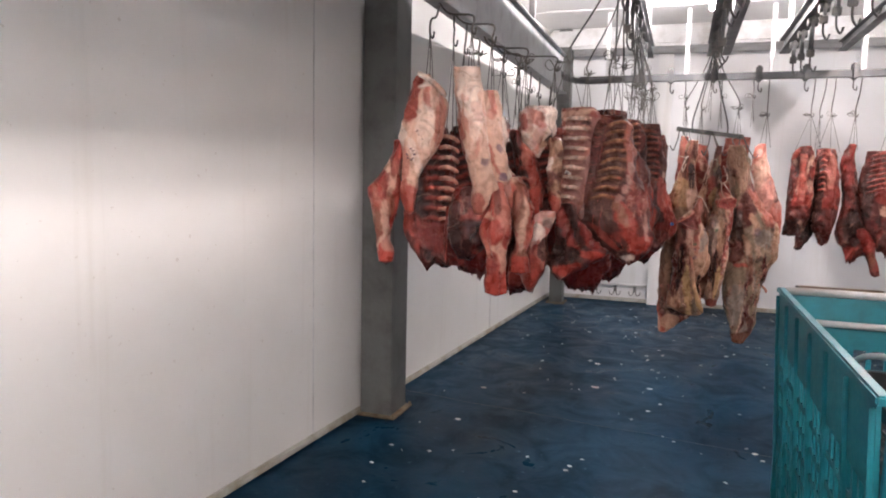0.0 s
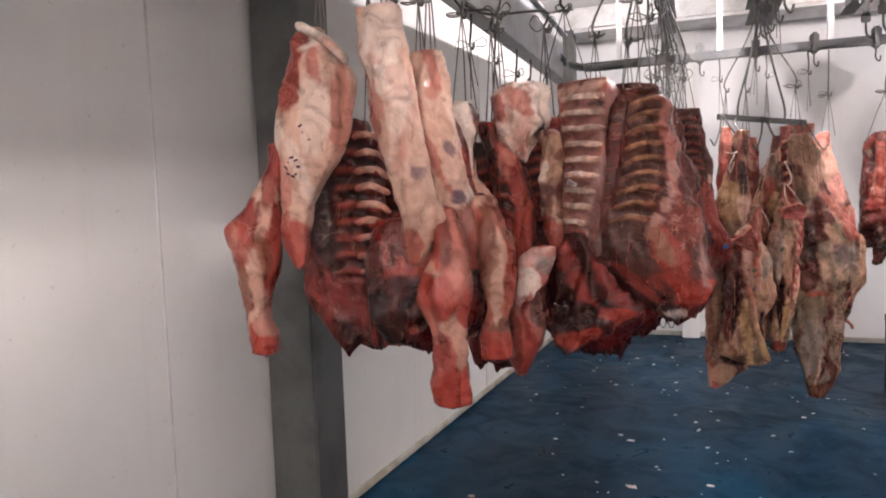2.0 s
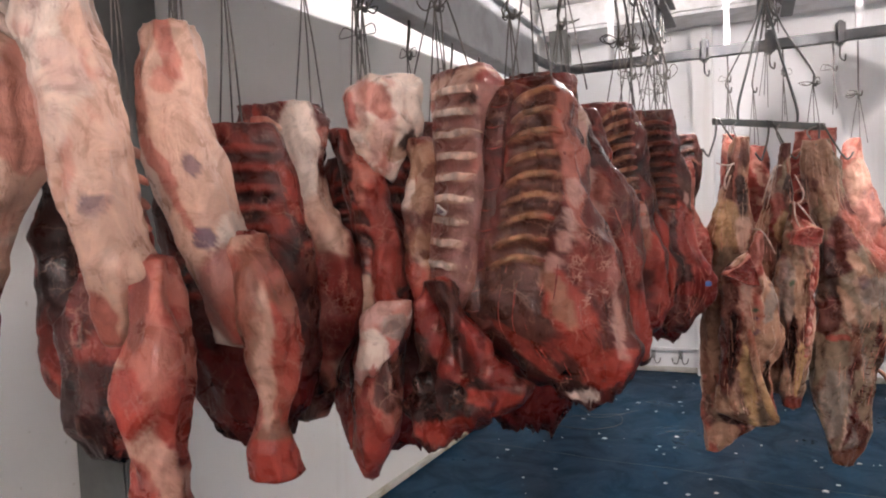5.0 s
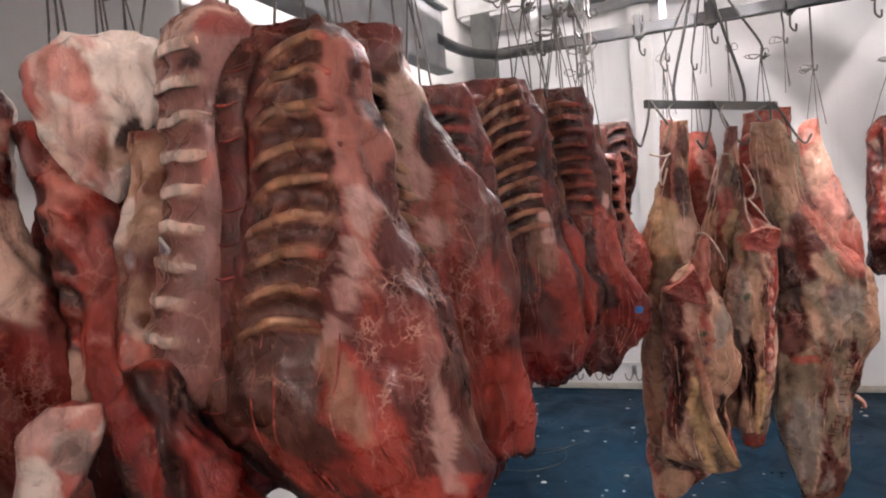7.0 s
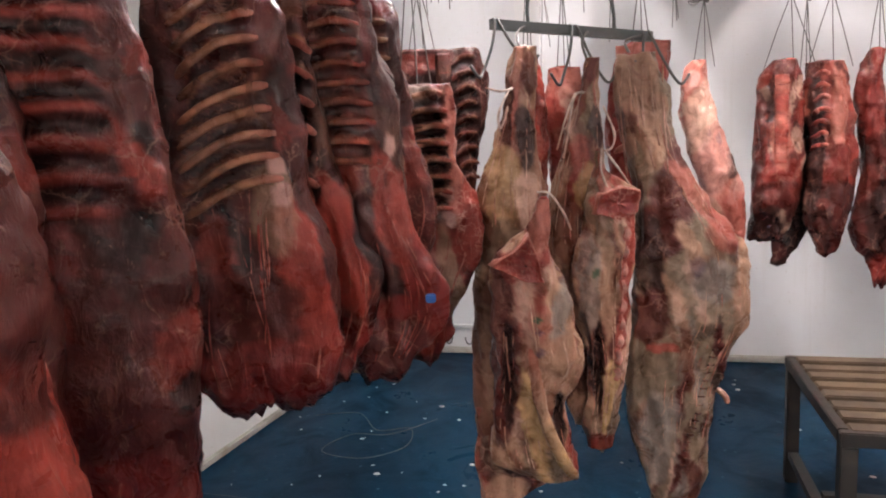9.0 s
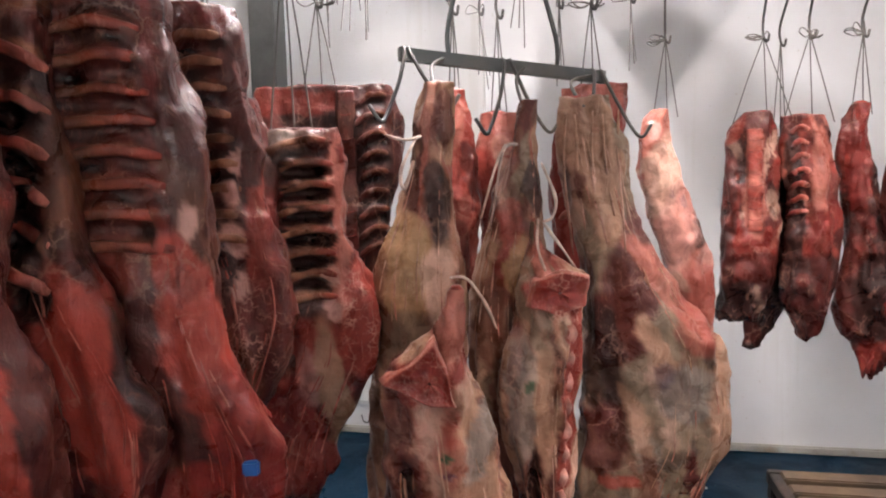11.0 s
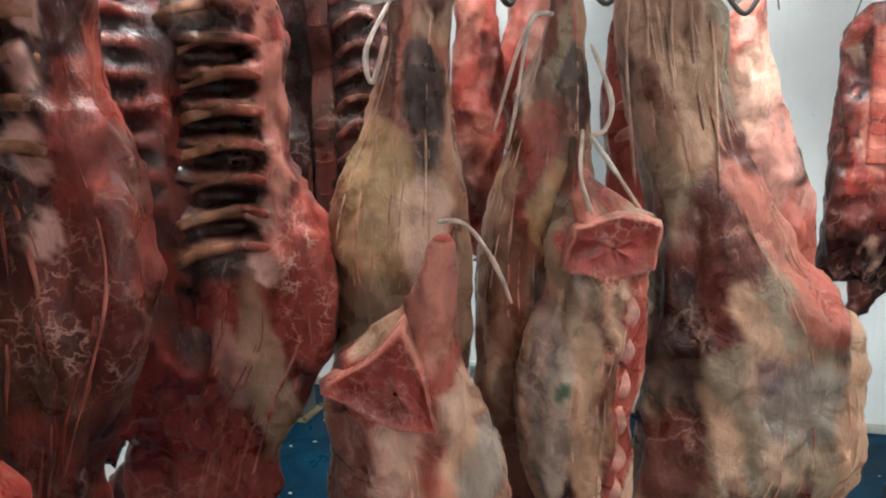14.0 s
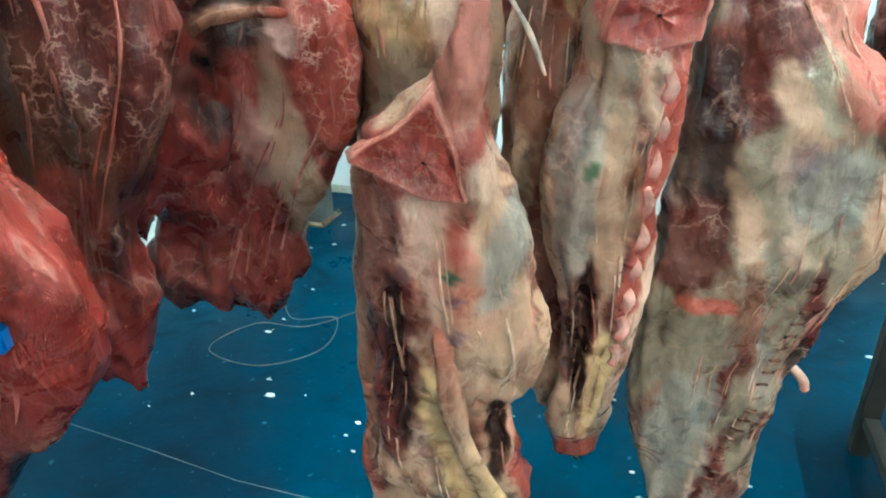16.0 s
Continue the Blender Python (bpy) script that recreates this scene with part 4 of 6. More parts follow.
    tag = part("paper_tag", boxed(-0.021, 0.021, -0.002, 0.002, -0.013, 0.013), LABEL, q, "small printed paper tag")
    tag.matrix_basis = pose(0.069, fr(0.069, 1.552) - 0.006, 1.552, 8, 28, 0)
    for k in range(3):
        part("print", boxed(-0.015, 0.012 - 0.006 * (k % 2), -0.0032, -0.0022, 0.004 - 0.006 * k, 0.007 - 0.006 * k), INK, tag)
    hung(1.75, 4.72, 1.92, RAIL - 0.11, q, 0.10)


def rib_quarter(at, yaw, label, rows, spine_line, n, z0, z1, rib_left, rib_right, drop, spots, seed, web=(), base="maroon", colours=("brown", "rib", "rib", "rose"), dish=0.05, ragged=0.04, hang=None, half=0.0078, vertebrae=9, pads=(), mottle=(52, ("red", "maroon", "maroon", "dark", "dark", "rose", "brown")), pits=(), rib_key="rib", gap_key="muscle", darkened=0.0):
    q = quarter("beef_forequarter", label, at, yaw)
    # the overall dark spot paints in the shade of the crowded row
    spots = ([(0, 1.5, 0.5, 0.8, 0, "dark", darkened)] if darkened else []) + list(spots) + [(x, h - t / 2, w, t * 0.6, 8, "pad", 0.95) for (x, h, w, t) in pads]
    body, fr = flesh("side", q, rows, base, spots, seed, dish=dish, ragged=ragged, web=web, lump=0.013, ring=84, cut="maroon", mottle=mottle, pits=pits,
                     ribset=(n, z0, z1, rib_left, rib_right, drop, 0.02, rib_key, gap_key))
    ribs(q, fr, n, z0, z1, rib_left, rib_right, drop, list(colours), half, 0.0045, seed, 0.006)
    sinews(q, fr, rows, 16, z1 + 0.06, rows[-1][0] + 0.06, ("pink", "rose", "bright", "pink", "rose"), seed, (0.3, 0.92))
    if spine_line:
        spine(q, fr, vertebrae, rows[0][0] - 0.02, z1 - 0.16, spine_line, 0.030, ["maroon", "muscle", "maroon"], seed, 0.002, 0.008)
    if hang:
        hung(*hang, q, 0.06)
    return q, fr


def forequarters():
    back = lambda h: float(np.interp(h, (1.10, 1.14, 1.20, 1.30, 1.39, 1.51, 1.67, 1.87), (0.05, 0.01, -0.085, -0.145, -0.140, -0.102, -0.077, -0.050)))
    rib_quarter((2.02, 4.66), 0, "large beef forequarter with tan ribs on dark muscle and red brisket",
                [(1.885, -0.095, 0.07, 0.08, 0.02), (1.84, -0.105, 0.11, 0.14, 0.01), (1.75, -0.115, 0.125, 0.18, -0.01), (1.67, -0.126, 0.133, 0.20, 0.0), (1.56, -0.147, 0.157, 0.21, 0.0), (1.46, -0.155, 0.206, 0.22, 0), (1.36, -0.180, 0.23, 0.22, 0), (1.27, -0.184, 0.238, 0.22, 0), (1.19, -0.145, 0.272, 0.20, 0), (1.12, -0.03, 0.245, 0.14, 0), (1.06, 0.08, 0.19, 0.07, 0)],
                back, 9, 1.82, 1.40, lambda h: back(h) + 0.036, lambda h: float(np.interp(h, (1.38, 1.42, 1.48, 1.56, 1.66, 1.80), (0.045, 0.055, 0.072, 0.105, 0.11, 0.098))), -0.018,
                [(0.0, 1.32, 0.12, 0.12, 0, "muscle", 0.9), (0.11, 1.72, 0.022, 0.14, 6, "pink", 0.85), (0.125, 1.56, 0.022, 0.10, 14, "pink", 0.85), (0.12, 1.27, 0.055, 0.17, 22, "bright", 0.95), (0.085, 1.33, 0.03, 0.10, 20, "tan", 0.6), (0.20, 1.15, 0.08, 0.05, 30, "bright", 0.9), (0.22, 1.30, 0.012, 0.16, 8, "pad", 0.7), (-0.10, 1.26, 0.05, 0.12, 20, "dark", 0.7), (0.04, 1.15, 0.035, 0.15, 58, "dark", 0.85), (-0.01, 1.20, 0.02, 0.13, 48, "rose", 0.7), (0.14, 1.075, 0.04, 0.02, 0, "white", 0.9), (0.17, 1.40, 0.05, 0.09, 20, "rose", 0.6)],
                20, [(0.17, 1.38, 0.07, 0.15, 1.0)], rib_key="rib", half=0.0068, colours=("muscle", "rib", "gold", "rib", "rose"), hang=(2.02, 4.70, 1.87, RAIL + 0.03), dish=0.03, mottle=(34, ("red", "maroon", "maroon", "muscle", "rose", "brown")), vertebrae=12,
                pads=[(0.118, 1.615, 0.016, 0.05), (0.112, 1.555, 0.020, 0.05), (0.102, 1.50, 0.026, 0.045), (0.078, 1.445, 0.030, 0.045)])
    rib_quarter((2.12, 5.00), 22, "beef forequarter seen edge on with pale fat and bright red brisket",
                [(1.94, -0.254, -0.06, 0.10, 0.0), (1.85, -0.24, -0.04, 0.14, 0.0), (1.74, -0.22, 0.004, 0.17, 0), (1.65, -0.20, 0.06, 0.18, 0), (1.54, -0.17, 0.115, 0.19, 0), (1.45, -0.13, 0.131, 0.19, 0), (1.32, -0.10, 0.115, 0.18, 0), (1.18, -0.07, 0.15, 0.16, 0), (1.08, -0.02, 0.13, 0.10, 0)],
                None, 7, 1.82, 1.52, -0.19, lambda h: -0.09 + 0.22 * (1.82 - h), 0.02,
                [(-0.15, 1.68, 0.07, 0.2, -10, "dark", 0.95), (-0.07, 1.74, 0.045, 0.16, -12, "fat", 0.95), (-0.02, 1.58, 0.05, 0.09, 0, "pink", 0.8), (0.02, 1.38, 0.10, 0.15, 0, "rose", 0.9), (0.10, 1.18, 0.08, 0.12, 10, "bright", 1.0), (0.08, 1.60, 0.04, 0.16, -20, "maroon", 0.9), (0.0, 1.22, 0.04, 0.15, 0, "pink", 0.7)],
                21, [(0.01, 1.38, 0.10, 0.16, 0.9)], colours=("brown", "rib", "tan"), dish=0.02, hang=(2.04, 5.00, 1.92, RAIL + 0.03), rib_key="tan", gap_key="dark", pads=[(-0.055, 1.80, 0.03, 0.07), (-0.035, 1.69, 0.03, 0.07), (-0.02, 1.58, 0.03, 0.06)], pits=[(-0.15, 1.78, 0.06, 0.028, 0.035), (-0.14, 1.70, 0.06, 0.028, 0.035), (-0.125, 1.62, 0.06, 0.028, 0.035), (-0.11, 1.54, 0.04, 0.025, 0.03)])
    rib_quarter((2.10, 5.78), 24, "dark beef forequarter with slanting pale ribs and orange red brisket",
                [(1.96, -0.20, 0.02, 0.10, 0.02), (1.85, -0.20, 0.05, 0.14, 0.02), (1.66, -0.215, 0.075, 0.18, 0.02), (1.53, -0.225, 0.085, 0.2, 0.01), (1.42, -0.25, 0.105, 0.2, 0), (1.30, -0.27, 0.135, 0.2, 0), (1.18, -0.28, 0.135, 0.18, 0), (1.08, -0.23, 0.11, 0.14, 0), (1.02, -0.12, 0.06, 0.07, 0)],
                None, 10, 1.86, 1.44, -0.155, lambda h: 0.0 + 0.10 * (1.86 - h), -0.07,
                [(-0.24, 1.60, 0.08, 0.4, 0, "dark", 0.9), (0.07, 1.28, 0.05, 0.22, 6, "bright", 0.95), (0.02, 1.45, 0.05, 0.1, 0, "tan", 0.5), (-0.10, 1.22, 0.18, 0.12, 0, "maroon", 0.9), (-0.05, 1.10, 0.2, 0.08, 0, "red", 0.9), (-0.2, 1.3, 0.08, 0.15, 0, "dark", 0.8)],
                22, darkened=0.3, colours=("brown", "rib", "rib", "pink"), gap_key="dark", hang=(2.06, 5.80, 1.95, RAIL + 0.03), pads=[(0.03, 1.56, 0.022, 0.04), (0.04, 1.50, 0.022, 0.05)])
    rib_quarter((2.10, 5.93), 20, "dark forequarter edge with orange red brisket between two larger quarters",
                [(1.95, -0.10, 0.03, 0.09, 0.02), (1.78, -0.09, 0.035, 0.12, 0.02), (1.66, -0.08, 0.055, 0.15, 0.02), (1.53, -0.07, 0.075, 0.16, 0), (1.40, -0.065, 0.125, 0.16, 0), (1.30, -0.06, 0.17, 0.16, 0), (1.19, -0.05, 0.165, 0.14, 0), (1.08, -0.03, 0.115, 0.10, 0), (1.02, 0.0, 0.08, 0.05, 0)],
                None, 6, 1.80, 1.50, -0.06, 0.05, 0.02,
                [(0.0, 1.65, 0.05, 0.2, 0, "dark", 0.6), (0.08, 1.34, 0.055, 0.20, 14, "bright", 1.0), (0.1, 1.10, 0.1, 0.07, 0, "red", 0.9)],
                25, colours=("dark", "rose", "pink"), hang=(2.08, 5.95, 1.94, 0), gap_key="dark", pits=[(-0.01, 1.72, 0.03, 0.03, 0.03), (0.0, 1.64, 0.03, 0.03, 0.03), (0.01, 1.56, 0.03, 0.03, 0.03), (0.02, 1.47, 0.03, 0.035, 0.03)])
    edge, face = rib_quarter((2.22, 6.05), 18, "forequarter with dark rib hollows, wet red brisket and a blue tag",
                [(1.95, -0.22, 0.02, 0.10, 0.02), (1.86, -0.215, 0.035, 0.14, 0.02), (1.75, -0.19, 0.06, 0.17, 0.02), (1.62, -0.17, 0.09, 0.19, 0.02), (1.48, -0.14, 0.085, 0.20, 0.01), (1.38, -0.12, 0.105, 0.20, 0), (1.30, -0.105, 0.135, 0.20, 0), (1.22, -0.10, 0.170, 0.19, 0), (1.13, -0.10, 0.17, 0.16, 0), (1.04, -0.08, 0.10, 0.10, 0), (0.99, -0.05, 0.05, 0.05, 0)],
                None, 9, 1.86, 1.50, -0.18, lambda h: 0.0 + 0.12 * (1.86 - h), -0.03,
                [(-0.15, 1.50, 0.06, 0.4, 8, "dark", 0.8), (0.06, 1.40, 0.045, 0.18, 12, "bright", 0.9), (0.13, 1.26, 0.06, 0.10, 20, "red", 0.8), (0.10, 1.14, 0.14, 0.08, 0, "red", 0.9), (-0.05, 1.25, 0.06, 0.08, 0, "dark", 0.8), (0.02, 1.08, 0.12, 0.07, 0, "maroon", 0.8)],
                27, darkened=0.4, colours=("dark", "brown", "rose"), hang=(2.16, 6.07, 1.94, 0), gap_key="dark", rib_key="brown", pads=[(0.055, 1.60, 0.02, 0.05)])
    part("blue_tag", boxed(0.125, 0.150, face(0.137, 1.20) - 0.010, face(0.137, 1.20) + 0.004, 1.188, 1.210, bevel=0.003), BLUE_TAG, edge, "blue plastic tag")
    rib_quarter((2.12, 6.32), 22, "forequarter coloured dark as in shade, with rib bones and marbled brisket edge",
                [(1.96, -0.15, 0.08, 0.10, 0.02), (1.85, -0.14, 0.11, 0.14, 0.02), (1.70, -0.12, 0.125, 0.17, 0.02), (1.58, -0.11, 0.135, 0.18, 0.02), (1.45, -0.10, 0.175, 0.19, 0.01), (1.35, -0.09, 0.185, 0.19, 0), (1.25, -0.09, 0.15, 0.18, 0), (1.13, -0.08, 0.10, 0.15, 0), (1.02, -0.07, 0.09, 0.13, 0), (0.93, 0.0, 0.08, 0.06, 0)],
                lambda h: -0.10, 9, 1.86, 1.48, -0.07, lambda h: 0.07 + 0.08 * (1.86 - h), -0.04,
                [(0.0, 1.60, 0.10, 0.3, 0, "dark", 0.7), (0.12, 1.50, 0.025, 0.22, -10, "rose", 0.7), (0.13, 1.36, 0.06, 0.12, 0, "maroon", 0.6), (0.02, 1.25, 0.10, 0.14, 0, "brown", 0.7), (0.05, 1.10, 0.04, 0.14, 0, "bright", 0.7), (0.03, 0.98, 0.1, 0.08, 0, "red", 0.9)],
                23, darkened=0.25, web=[(0.10, 1.34, 0.09, 0.14, 0.9)], colours=("dark", "brown", "rib"), gap_key="dark", rib_key="brown", pits=[(0.0, 1.62, 0.05, 0.025, 0.03), (0.0, 1.55, 0.05, 0.025, 0.03), (0.01, 1.48, 0.05, 0.022, 0.03)], hang=(2.10, 6.34, 1.95, RAIL + 0.03), pads=[(0.075, 1.62, 0.02, 0.05), (0.08, 1.54, 0.02, 0.05), (0.085, 1.46, 0.02, 0.05), (0.09, 1.70, 0.02, 0.05)])
    rib_quarter((2.18, 6.72), 20, "forequarter with dark rib gaps and red marbled brisket flap",
                [(1.76, -0.14, 0.065, 0.10, 0.02), (1.70, -0.145, 0.092, 0.14, 0.02), (1.60, -0.135, 0.092, 0.17, 0.02), (1.49, -0.11, 0.10, 0.18, 0.01), (1.39, -0.10, 0.16, 0.19, 0), (1.30, -0.10, 0.178, 0.20, 0), (1.19, -0.12, 0.165, 0.2, 0), (1.10, -0.16, 0.11, 0.19, 0), (1.0, -0.20, 0.07, 0.17, 0), (0.90, -0.24, 0.055, 0.12, 0), (0.84, -0.20, 0.0, 0.06, 0)],
                lambda h: -0.125, 8, 1.70, 1.32, -0.10, 0.07, -0.03,
                [(-0.02, 1.52, 0.11, 0.26, 0, "dark", 0.85), (0.125, 1.30, 0.06, 0.16, 0, "rose", 0.9), (0.075, 1.52, 0.022, 0.25, 0, "pink", 0.8), (0.0, 1.20, 0.09, 0.10, 10, "rose", 0.9), (0.045, 1.13, 0.045, 0.17, 8, "tan", 0.85), (-0.02, 1.16, 0.03, 0.10, 10, "pad", 0.5), (-0.10, 1.02, 0.12, 0.12, 0, "red", 0.9), (-0.05, 0.93, 0.16, 0.08, 0, "rose", 0.7), (-0.05, 1.74, 0.08, 0.04, 0, "white", 0.7)],
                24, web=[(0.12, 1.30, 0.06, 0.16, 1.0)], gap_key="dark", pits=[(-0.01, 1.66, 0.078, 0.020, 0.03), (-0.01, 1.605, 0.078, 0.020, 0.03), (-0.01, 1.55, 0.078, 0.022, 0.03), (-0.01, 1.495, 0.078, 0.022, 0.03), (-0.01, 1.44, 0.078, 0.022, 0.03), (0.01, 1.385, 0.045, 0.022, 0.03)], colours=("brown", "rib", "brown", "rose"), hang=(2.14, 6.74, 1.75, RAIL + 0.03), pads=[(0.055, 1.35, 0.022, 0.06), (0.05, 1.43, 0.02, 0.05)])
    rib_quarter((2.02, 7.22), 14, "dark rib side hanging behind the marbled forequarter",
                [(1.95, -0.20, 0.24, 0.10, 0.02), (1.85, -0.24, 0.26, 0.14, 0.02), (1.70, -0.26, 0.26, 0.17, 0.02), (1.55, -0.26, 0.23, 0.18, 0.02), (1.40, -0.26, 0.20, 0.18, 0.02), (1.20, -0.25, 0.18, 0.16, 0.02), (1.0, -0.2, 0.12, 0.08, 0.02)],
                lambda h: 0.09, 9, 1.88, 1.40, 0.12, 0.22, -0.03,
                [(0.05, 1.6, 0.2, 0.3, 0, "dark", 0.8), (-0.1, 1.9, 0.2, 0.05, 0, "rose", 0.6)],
                26, darkened=0.55, colours=("maroon", "brown"), gap_key="dark", rib_key="maroon", hang=(2.02, 7.24, 1.94, RAIL + 0.03))


# --- hindquarters on the spreader bar
BAR_L, BAR_R = Vector((2.365, 7.0, 1.985)), Vector((2.905, 7.285, 1.935))


def spreader():
    b = thing("spreader_bar", "flat grey steel spreader bar with bent meat hooks", "meat hook", "", tuple(BAR_L), 0)
    d = BAR_R - BAR_L
    side = Vector((d.y, -d.x, 0)).normalized()
    bm = bmesh.new()
    box(bm, 0, 1, 0, 1, 0, 1)
    for v in bm.verts:
        v.co = d * (v.co.x * 1.04 - 0.02) + side * ((v.co.y - 0.5) * 0.022) + Vector((0, 0, (v.co.z - 0.5) * 0.036))
    part("bar", bm, BAR, b)
    top = Vector((2.62, 7.1, RAIL + 0.13)) - BAR_L
    for t in (0.22, 0.76):
        p = d * t
        part("arm", tubed(smooth_line([tuple(p), tuple(p + Vector((0, 0, 0.10))), tuple(p + (top - p) * 0.45 + Vector((0, 0, 0.04))), tuple(top)]), 0.007, 8), BAR, b, "", True)
    for t, s, lng in ((0.0, -1, 0.17), (0.03, 1, 0.12), (0.48, -1, 0.18), (0.52, 1, 0.16), (0.95, -1, 0.20), (1.0, 1, 0.15)):
        p = d * t
        f = side * 0.02 * s
        part("meat_hook", tubed(smooth_line([tuple(p + Vector((0, 0, 0.02))), tuple(p + side * 0.02), tuple(p + d * 0.04 * s + side * 0.05 + Vector((0, 0, -lng * 0.5))), tuple(p + d * 0.10 * s + side * 0.07 + Vector((0, 0, -lng))), tuple(p + d * 0.14 * s + side * 0.09 + Vector((0, 0, -lng - 0.03))), tuple(p + d * 0.19 * s + side * 0.09 + Vector((0, 0, -lng + 0.01)))]), 0.0055, 7), HOOK, b, "", True)


AGED = ("brown", "tan", "maroon", "muscle", "olive", "rose", "maroon", "fat", "pink", "brown")


def ties(q, lines, seed):
    for k, pts in enumerate(lines):
        strip("tie", q, pts, 0.0038, 0.002, ["white", "white", "fat"], seed + k, "white sinew tie", 6, 0.7)


def loop_to_bar(q, x, h, t):
    """A short wire loop from the bar down to the shank of a hindquarter."""
    m = q.matrix_basis.inverted()
    p = m @ (BAR_L + (BAR_R - BAR_L) * t)
    part("hang_wire", tubed(smooth_line([tuple(p + Vector((0, 0, 0.004))), (x - 0.012, (p.y) * 0.5, (p.z + h) / 2 + 0.01), (x, -0.01, h - 0.03)]), 0.005, 6), HOOK, q, "", True)


def hind_a():
    q = quarter("beef_hindquarter", "aged hindquarter with tan fat, dark shank muscle and cut flank", (2.50, 6.85), 12, "hindquarters on the spreader bar")
    shape = [(1.875, -0.04, 0.03, 0.06, 0), (1.81, -0.062, 0.031, 0.09, 0), (1.72, -0.078, 0.026, 0.10, 0), (1.63, -0.092, 0.020, 0.12, 0), (1.56, -0.118, 0.028, 0.14, 0), (1.49, -0.150, 0.042, 0.16, 0), (1.41, -0.179, 0.05, 0.18, 0), (1.32, -0.19, 0.055, 0.19, 0), (1.20, -0.20, 0.05, 0.18, 0.02), (1.05, -0.215, 0.05, 0.15, 0.03), (0.8, -0.215, 0.05, 0.13, 0.03), (0.5, -0.215, 0.05, 0.10, 0.03), (0.34, -0.18, 0.03, 0.05, 0.04)]
    body, fr = flesh("leg", q, shape,
          "tan", [(-0.10, 1.42, 0.08, 0.16, 0, "yellow", 0.55), (-0.02, 1.38, 0.05, 0.10, 0, "fat", 0.75), (-0.015, 1.58, 0.032, 0.12, 4, "dark", 0.9), (0.01, 1.79, 0.03, 0.07, 0, "maroon", 0.8), (-0.11, 1.22, 0.10, 0.10, 0, "olive", 0.8), (-0.17, 1.32, 0.025, 0.2, 0, "brown", 0.7), (-0.06, 0.8, 0.22, 0.42, 0, "brown", 0.8), (-0.16, 0.85, 0.03, 0.3, 0, "tan", 0.6), (-0.10, 0.7, 0.04, 0.3, 0, "dark", 0.8), (-0.09, 1.05, 0.1, 0.12, 0, "brown", 0.8)], 30, lump=0.010, cut="white", mottle=(70, AGED, 2.3))
    sinews(q, fr, shape, 12, 1.78, 1.28, ("tan", "pink", "fat", "tan"), 301)
    shape = [(1.38, 0.015, 0.035, 0.03, -0.24), (1.30, -0.025, 0.042, 0.07, -0.23), (1.22, -0.12, 0.042, 0.12, -0.22), (1.17, -0.148, 0.05, 0.14, -0.21), (1.05, -0.152, 0.097, 0.16, -0.20), (0.94, -0.155, 0.125, 0.16, -0.19), (0.85, -0.158, 0.142, 0.15, -0.18), (0.76, -0.155, 0.125, 0.14, -0.16), (0.69, -0.16, 0.085, 0.12, -0.14), (0.55, -0.165, 0.10, 0.10, -0.11), (0.44, -0.15, 0.13, 0.09, -0.08), (0.38, -0.02, 0.12, 0.05, -0.08)]
    body, fr = flesh("flank", q, shape,
          "tan", [(-0.12, 0.95, 0.05, 0.35, 0, "maroon", 0.9), (0.03, 0.85, 0.06, 0.2, 6, "tan", 0.7), (-0.04, 1.19, 0.10, 0.055, 30, "rose", 0.95), (-0.05, 1.21, 0.05, 0.03, 30, "red", 0.8), (0.015, 1.30, 0.03, 0.10, -14, "pink", 0.95), (-0.03, 1.05, 0.03, 0.14, 0, "fat", 0.6), (0.02, 0.98, 0.05, 0.10, 20, "rose", 0.5), (0.06, 0.85, 0.07, 0.12, 0, "tan", 0.6), (0.08, 1.06, 0.03, 0.15, -15, "grey", 0.8), (-0.13, 0.72, 0.05, 0.2, 0, "maroon", 0.9), (-0.02, 0.60, 0.035, 0.25, 8, "yellow", 0.85), (-0.005, 1.01, 0.011, 0.014, 0, "green", 0.95), (0.0, 0.955, 0.013, 0.012, 0, "ink", 0.7), (0.0, 0.90, 0.016, 0.012, 0, "ink", 0.7)], 31, lump=0.014, pits=[(-0.105, 0.80, 0.022, 0.22, 0.03), (0.06, 0.62, 0.02, 0.14, 0.03)], mottle=(80, AGED, 2.3), web=[(-0.04, 1.18, 0.1, 0.08, 0.6)])
    sinews(q, fr, shape, 22, 1.12, 0.45, ("tan", "pink", "fat", "tan"), 302)
    flesh("flap", q, [(0.62, -0.22, -0.02, 0.05, 0.0), (0.45, -0.225, 0.02, 0.07, 0.0), (0.34, -0.22, 0.05, 0.07, 0.0), (0.26, -0.215, -0.07, 0.06, 0.0), (0.20, -0.20, -0.13, 0.04, 0.0)], "brown", [(-0.12, 0.30, 0.1, 0.08, 0, "tan", 0.8), (-0.05, 0.4, 0.1, 0.05, 0, "dark", 0.9)], 32, ragged=0.02, ring=48, mottle=(40, AGED, 2.3))
    strip("shin_bone", q, [(-0.03, -0.25, 0.95), (0.0, -0.25, 0.70), (0.07, -0.20, 0.50), (0.12, -0.15, 0.41)], 0.020, 0.009, ["rose", "tan", "yellow", "maroon"], 33, "orange tan bone edge", 8, 0.35, 0.25)
    cut_face(q, [(-0.15, 1.185), (-0.03, 1.275), (-0.005, 1.20), (0.02, 1.125), (-0.04, 1.135)], -0.298, 0.05, 39)
    loop_to_bar(q, -0.01, 1.875, 0.20)
